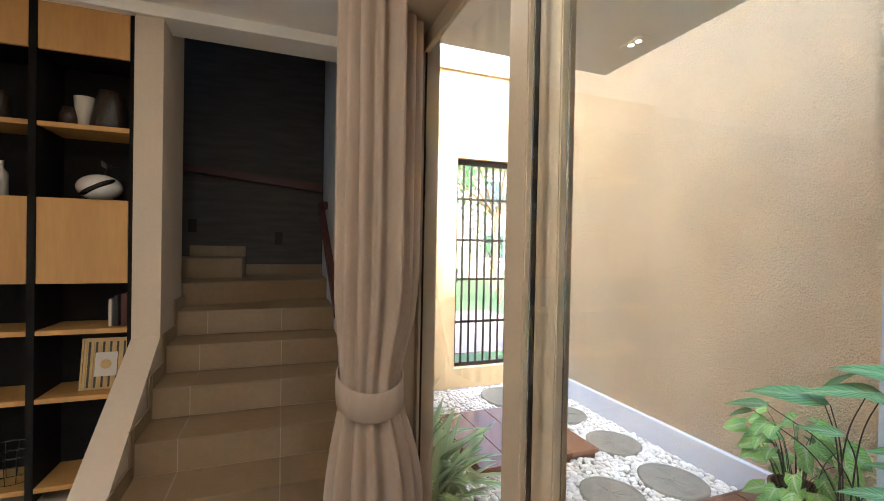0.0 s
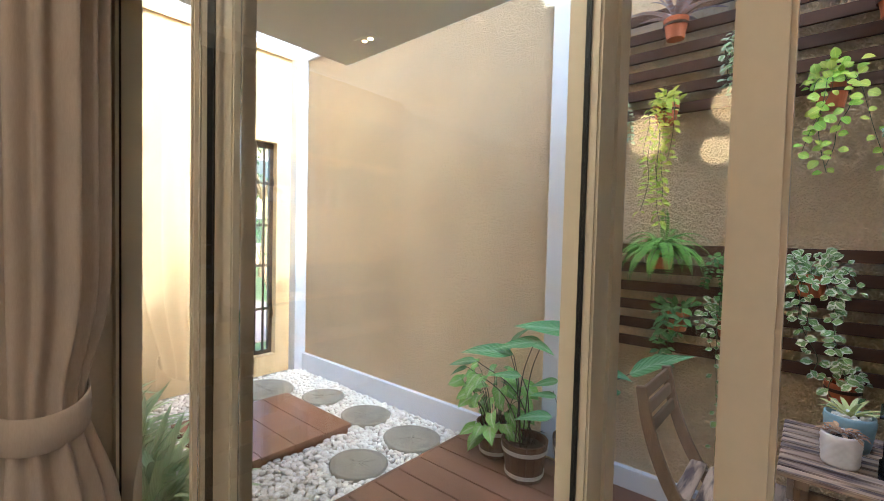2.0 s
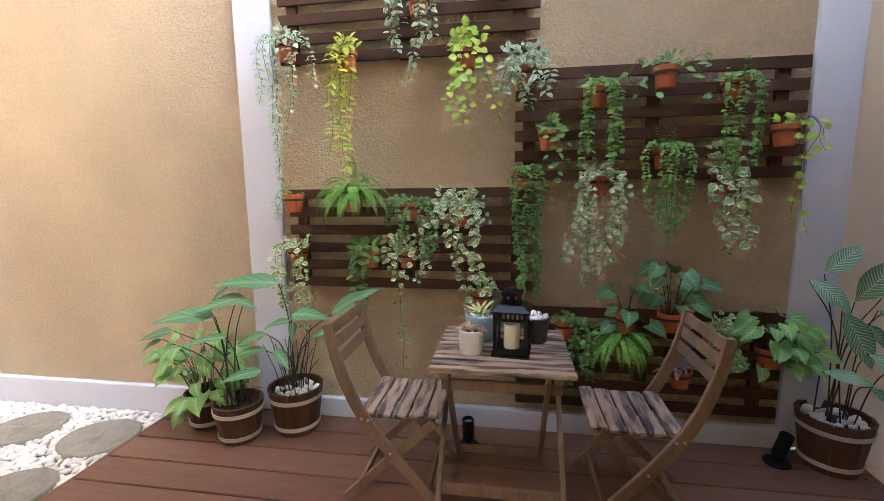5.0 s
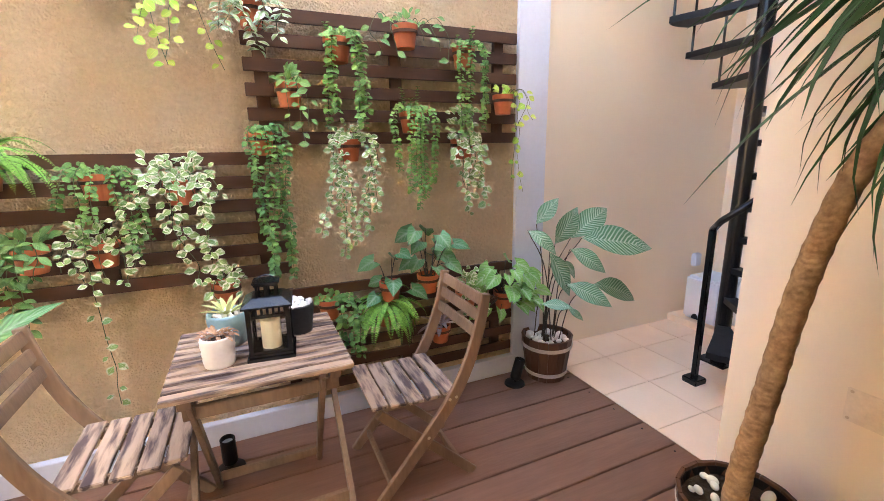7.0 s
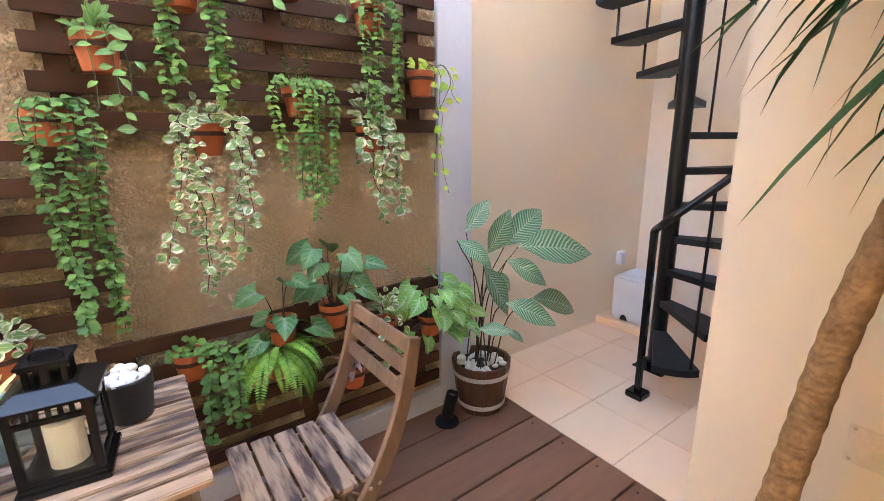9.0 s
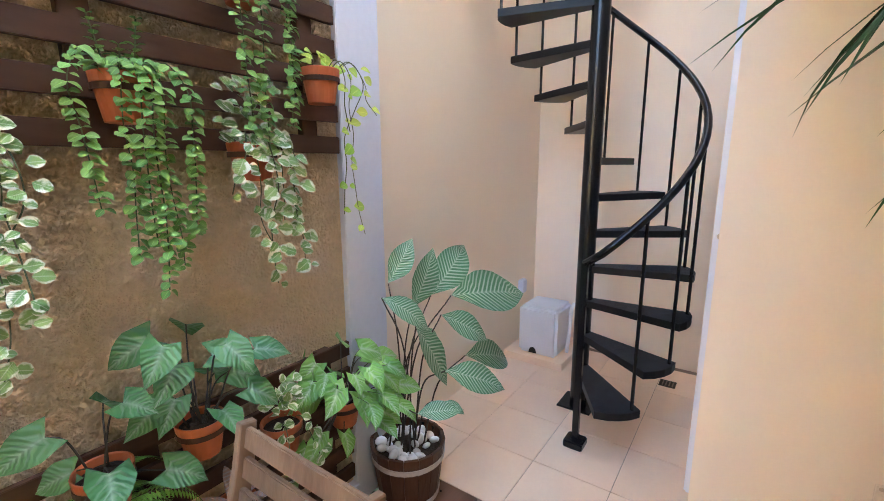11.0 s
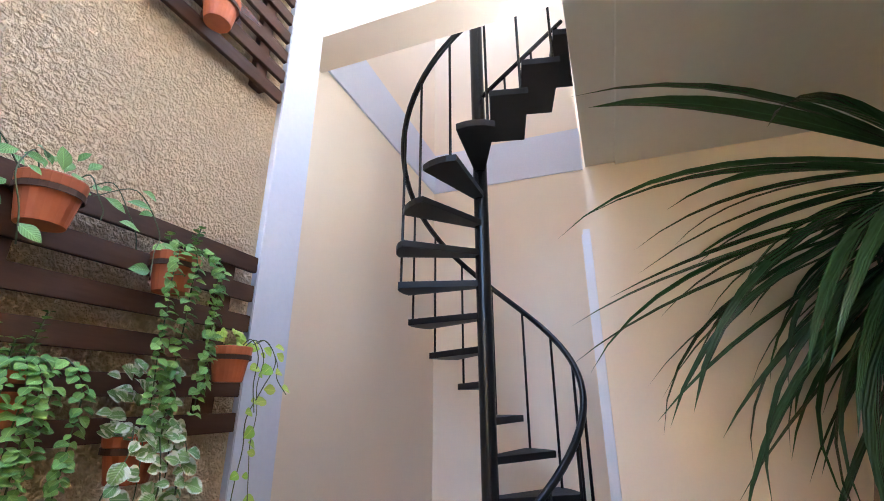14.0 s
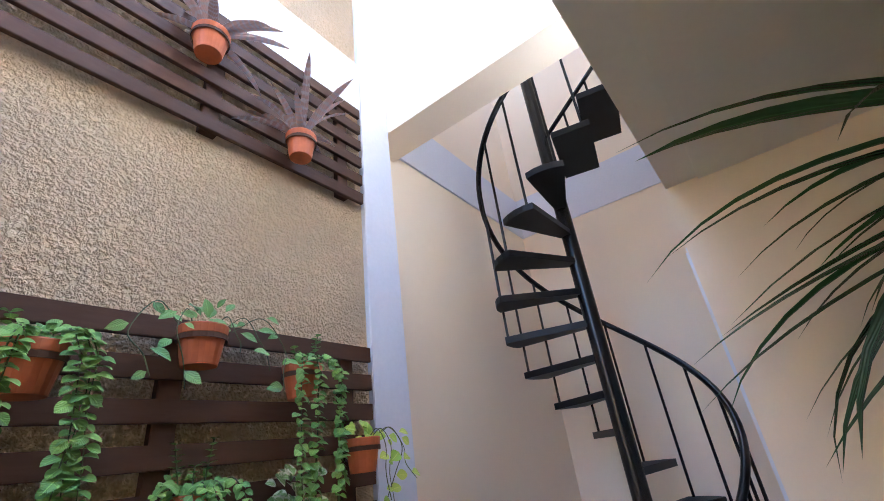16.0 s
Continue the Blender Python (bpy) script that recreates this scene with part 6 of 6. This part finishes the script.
# ---- display shelving in the living room ----
def shelving():
    x0, x1 = -2.895, -2.56
    ob = thing("display_shelving", (0, 0, 0), "black and oak display shelving with closed doors", "shelving")
    bays = [-0.345, -0.81, -1.27, -1.73]
    part("back_panel", boxes((x0, x0 + 0.012, bays[-1], bays[0], 0.0, 2.82)), BLACKSHELF, ob)
    for y in bays:
        part("upright", boxes((x0 + 0.012, x1 + 0.004, y - 0.018, y + 0.018, 0.0, 2.82), bevel=0.002), BLACKSHELF, ob)
    for ya, yb in zip(bays, bays[1:]):
        a, b = yb + 0.0185, ya - 0.0185
        for z in (0.09, 0.585, 0.965, 2.125):
            part("shelf", boxes((x0 + 0.013, x1, a, b, z - 0.028, z), bevel=0.002), OAK, ob)
        part("cabinet_door", boxes((x1 - 0.02, x1, a + 0.002, b - 0.002, 1.225, 1.705), bevel=0.002), OAK, ob)
        part("cabinet_box", boxes((x0 + 0.013, x1 - 0.022, a, b, 1.225, 1.705)), BLACKSHELF, ob)
        part("cabinet_door", boxes((x1 - 0.02, x1, a + 0.002, b - 0.002, 2.52, 2.80), bevel=0.002), OAK, ob)
        part("cabinet_box", boxes((x0 + 0.013, x1 - 0.022, a, b, 2.52, 2.80)), BLACKSHELF, ob)
    return ob


shelving()


def vase(at, label, prof, m, cat="vase"):
    ob = thing("vase" if cat == "vase" else cat, at, label, cat)
    part("body", lathe(prof, 28), m, ob, smooth=True)
    return ob


dark_vase = material("dark_glaze", (0.045, 0.028, 0.02), (0.025, 0.016, 0.012), rough=0.3, scale=20, bump=0.3, bump_scale=90)
pale_vase = material("pale_glaze", (0.55, 0.50, 0.44), (0.5, 0.45, 0.4), rough=0.3)
vase((-2.70, -0.50, 2.126), "dark ribbed tapering vase on an oak shelf", [(0, 0), (0.095, 0), (0.10, 0.02), (0.075, 0.17), (0.055, 0.235), (0.045, 0.235), (0.05, 0.2)], dark_vase)
vase((-2.72, -0.63, 2.126), "small pale tapering vase on an oak shelf", [(0, 0), (0.035, 0), (0.05, 0.10), (0.055, 0.19), (0.045, 0.19)], pale_vase)
vase((-2.70, -0.70, 2.126), "small dark vase on an oak shelf", [(0, 0), (0.045, 0), (0.05, 0.06), (0.035, 0.12), (0.03, 0.12)], dark_vase)
o = thing("round_vase", (-2.69, -0.545, 1.707), "white and black glossy round vase with leaf finial", "vase")
bm = bmesh.new()
bmesh.ops.create_uvsphere(bm, u_segments=32, v_segments=18, radius=1, matrix=Matrix.LocRotScale((0, 0, 0.078), None, (0.10, 0.115, 0.078)))
part("body", bm, material("white_gloss", (0.70, 0.66, 0.62), rough=0.15), o, smooth=True)
bm = bmesh.new()
bmesh.ops.create_uvsphere(bm, u_segments=24, v_segments=12, radius=1, matrix=Matrix.LocRotScale((0.065, 0.01, 0.075), Euler((0.5, 0, 0)), (0.044, 0.10, 0.02)))
part("hollow", bm, material("black_gloss", (0.01, 0.01, 0.012), rough=0.1), o, "glossy black slanted hollow", smooth=True)
part("stalk", tube(curve_points([(0, 0.02, 0.15), (0.0, 0.035, 0.19), (0.01, 0.06, 0.215)], 4), 0.004, 6), GASKET, o)
f = Foliage()
f.leaf((0.0, 0.04, 0.195), (0.2, 1, 0.3), (0, 0, 1), 0.06, 0.028, "lance", 0.3, 0.2)
f.leaf((0.0, 0.035, 0.19), (0.2, -0.5, 0.9), (1, 0, 0), 0.06, 0.028, "lance", 0.3, 0.2)
f.build("leaf_finial", material("finial_metal", (0.05, 0.04, 0.035), rough=0.3, metal=0.7), o)
o = thing("picture_frame", (-2.66, -0.50, 0.587), "gold striped picture frame with a pale medallion print", "picture frame", turn=0)
gold = material("gold_frame", (0.50, 0.34, 0.14), (0.40, 0.26, 0.10), rough=0.3, metal=0.6, scale=10)
fr = [part("frame_back", boxes((-0.01, 0.0, -0.115, 0.115, 0.0, 0.29), bevel=0.002), gold, o)]
for i in range(13):
    y = -0.105 + 0.0175 * i
    part("stripe", boxes((0.0005, 0.005, y - 0.005, y + 0.005, 0.012, 0.278)), dark_vase if i % 2 else gold, o)
part("edge", boxes((-0.012, 0.009, -0.125, -0.1155, 0.0, 0.29), (-0.012, 0.009, 0.1155, 0.125, 0.0, 0.29), (-0.012, 0.009, -0.125, 0.125, 0.29, 0.30), (-0.012, 0.009, -0.125, 0.125, -0.0, 0.009)), gold, o)
part("mount", boxes((0.0055, 0.009, -0.055, 0.055, 0.075, 0.215)), pale_vase, o)
part("medallion", prism([(0.027 * math.cos(6.283 * i / 24), 0.145 + 0.027 * math.sin(6.283 * i / 24)) for i in range(24)], 0.003, "x"), gold, o).location = (0.0115, 0, 0)
for c in o.children:
    c.matrix_local = pose(0, 0, 0, 0, -10, 0) @ Matrix.Translation(c.location)
vase((-2.68, -1.0, 1.707), "clear glass bottle with a dark stopper", [(0, 0), (0.035, 0), (0.035, 0.13), (0.015, 0.16), (0.015, 0.20), (0, 0.20)], pale_vase, "bottle")
vase((-2.70, -1.02, 2.126), "amber ribbed glass jar on an oak shelf", [(0, 0), (0.04, 0), (0.055, 0.06), (0.05, 0.15), (0.04, 0.17), (0.035, 0.17)], dark_vase, "jar")
for i, (y, w, h, c) in enumerate(((-0.395, 0.03, 0.19, (0.10, 0.03, 0.025)), (-0.435, 0.022, 0.18, (0.04, 0.035, 0.03)), (-0.463, 0.016, 0.16, (0.55, 0.50, 0.42)))):
    o = thing("book", (-2.67, y, 0.967), "upright book on an oak shelf", "book", "books on the shelf")
    part("cover", boxes((-0.08, 0.06, -w / 2, w / 2, 0, h), bevel=0.002), material("book_cloth", c, rough=0.7), o)
for y in (-0.50, -0.95):
    o = thing("wire_basket", (-2.70, y, 0.091), "dark wire basket on the lowest shelf", "basket")
    bm = bmesh.new()
    for i in range(12):
        a = 6.283 * i / 12
        tube([(0.06 * math.cos(a), 0.09 * math.sin(a), 0), (0.085 * math.cos(a), 0.12 * math.sin(a), 0.20)], 0.002, 5, bm)
    for q in range(5):
        s = 0.06 + 0.025 * q / 4
        ring = [(s * math.cos(6.283 * i / 20), s * 1.45 * math.sin(6.283 * i / 20), 0.05 * q) for i in range(21)]
        tube(ring, 0.002, 5, bm)
    part("wires", bm, STEEL, o)

# ---- beyond the gate ----
GRASS = material("lawn", (0.055, 0.09, 0.025), (0.09, 0.125, 0.035), rough=0.9, scale=2, fine=40, bump=0.8, bump_scale=60)
bm = bmesh.new()
bmesh.ops.create_grid(bm, x_segments=4, y_segments=4, size=400)
bmesh.ops.translate(bm, verts=bm.verts[:], vec=(0, 0, -0.16))
structure("ground", bm, GRASS, "flat ground of short grass", "ground")
structure("garden_path", boxes((-9.5, -5.6, 0.5, 5.5, -0.2, -0.145)), material("red_paving", (0.30, 0.20, 0.165), (0.24, 0.16, 0.135), rough=0.85, scale=6, fine=40), "reddish paved path outside the gate", "path")


def shrub(at, r, h, m, seed, n=900, size=0.09):
    ob = thing("shrub", at, "leafy green garden shrub beyond the gate", "shrub", "shrubs outside")
    rng_, fol, st = random.Random(seed), Foliage(), bmesh.new()
    for k in range(7):
        a = rng_.uniform(0, 6.28)
        tube(curve_points([(0, 0, 0), (0.3 * r * math.cos(a), 0.3 * r * math.sin(a), h * 0.45), (0.7 * r * math.cos(a), 0.7 * r * math.sin(a), h * rng_.uniform(0.6, 0.95))], 4), 0.02, 5, st, 0.3)
    part("stemwork", st, BARK, ob)
    lobes = [(rng_.uniform(-0.5, 0.5) * r, rng_.uniform(-0.5, 0.5) * r, h * rng_.uniform(0.4, 0.85), r * rng_.uniform(0.35, 0.6)) for _ in range(8)]
    for _ in range(n):
        x, y, z, q = rng_.choice(lobes)
        d = Vector((rng_.gauss(0, 1), rng_.gauss(0, 1), rng_.gauss(0, 0.8))).normalized()
        fol.leaf(Vector((x, y, z)) + d * q * rng_.uniform(0.6, 1.05), d + Vector((0, 0, -0.3)), (0, 0, 1), size * rng_.uniform(0.7, 1.4), size * 0.45, "lance", 0.6, 0.2)
    fol.build("leaves", m, ob)
    return ob


def garden_tree(at, h, r, seed):
    ob = thing("garden_tree", at, "broad leafy tree beyond the garden path", "tree", "trees outside")
    rng_, fol, st = random.Random(seed), Foliage(), bmesh.new()
    tube(curve_points([(0, 0, 0), (0.1, 0.05, h * 0.25), (0, 0.1, h * 0.5)], 5), 0.16, 10, st, 0.7)
    lobes = []
    for k in range(9):
        a = 6.283 * k / 9 + rng_.uniform(-0.3, 0.3)
        e = Vector((r * 0.75 * math.cos(a), r * 0.75 * math.sin(a), h * rng_.uniform(0.55, 0.95)))
        tube(curve_points([(0, 0.08, h * 0.42), e * 0.5 + Vector((0, 0, h * 0.25)), e], 5), 0.07, 6, st, 0.2)
        lobes.append((e, r * rng_.uniform(0.35, 0.55)))
    part("trunk", st, BARK, ob)
    for _ in range(2600):
        c, q = rng_.choice(lobes)
        d = Vector((rng_.gauss(0, 1), rng_.gauss(0, 1), rng_.gauss(0, 0.7))).normalized()
        fol.leaf(c + d * q * rng_.uniform(0.45, 1.1), d + Vector((0, 0, -0.4)), (0, 0, 1), rng_.uniform(0.12, 0.22), 0.08, "lance", 0.5, 0.2)
    fol.build("crown", L_DARK, ob)
    return ob


shrub((-10.4, 3.1, -0.16), 0.9, 1.5, L_LIME, 71)
shrub((-10.8, 4.6, -0.16), 1.1, 2.2, L_FERN, 72)
shrub((-10.6, 6.4, -0.16), 1.2, 2.6, L_DARK, 73)
shrub((-5.3, 4.1, -0.16), 0.5, 1.0, L_LIME, 74, 500)
garden_tree((-13.5, 4.5, -0.16), 6.0, 2.6, 75)
garden_tree((-14.5, 8.2, -0.16), 6.5, 2.8, 76)


def neighbour():
    ob = thing("neighbour_house", (-22, 6, -0.16), "cream neighbouring house across the garden", "house")
    part("wall", boxes((-3, 3, -7, 7, 0, 5.6)), WARM_PAINT, ob)
    bm = bmesh.new()
    v = [bm.verts.new(p) for p in ((-3.5, -7.5, 5.6), (3.5, -7.5, 5.6), (3.5, 7.5, 5.6), (-3.5, 7.5, 5.6), (0, -5, 7.4), (0, 5, 7.4))]
    for q in ((0, 1, 4), (1, 2, 5, 4), (2, 3, 5), (3, 0, 4, 5), (3, 2, 1, 0)):
        bm.faces.new([v[i] for i in q])
    part("roof", bm, material("roof_tile", (0.28, 0.12, 0.07), rough=0.8), ob)
    for y in (-4.5, -1.5, 1.5, 4.5):
        for z in (1.0, 3.7):
            wd = part("window", boxes((2.99, 3.04, y - 0.6, y + 0.6, z, z + 1.3), bevel=0.01), WHITE, ob)
            part("pane", boxes((3.041, 3.05, y - 0.52, y + 0.52, z + 0.08, z + 1.22)), material_dark_pane, wd)
    return ob


material_dark_pane = material("dark_pane", (0.05, 0.06, 0.07), rough=0.1)
neighbour()

# ---- the living room's window ----
def room_window():
    ob = thing("room_window", (2.9, -4.25, 0.5), "wide living room window with a pale aluminium frame", "window", "", "structure")
    part("window_frame", boxes((-0.9, -0.85, -0.03, 0.03, 0, 1.7), (0.85, 0.9, -0.03, 0.03, 0, 1.7), (-0.85, 0.85, -0.03, 0.03, 0, 0.05), (-0.85, 0.85, -0.03, 0.03, 1.65, 1.7), (-0.025, 0.025, -0.03, 0.03, 0.05, 1.65), bevel=0.003), ALU, ob)
    for x in (-0.4375, 0.4375):
        g = part("pane", boxes((x - 0.41, x + 0.41, -0.004, 0.004, 0.051, 1.649)), GLASS, ob)
        g.visible_shadow = False
    return ob


room_window()
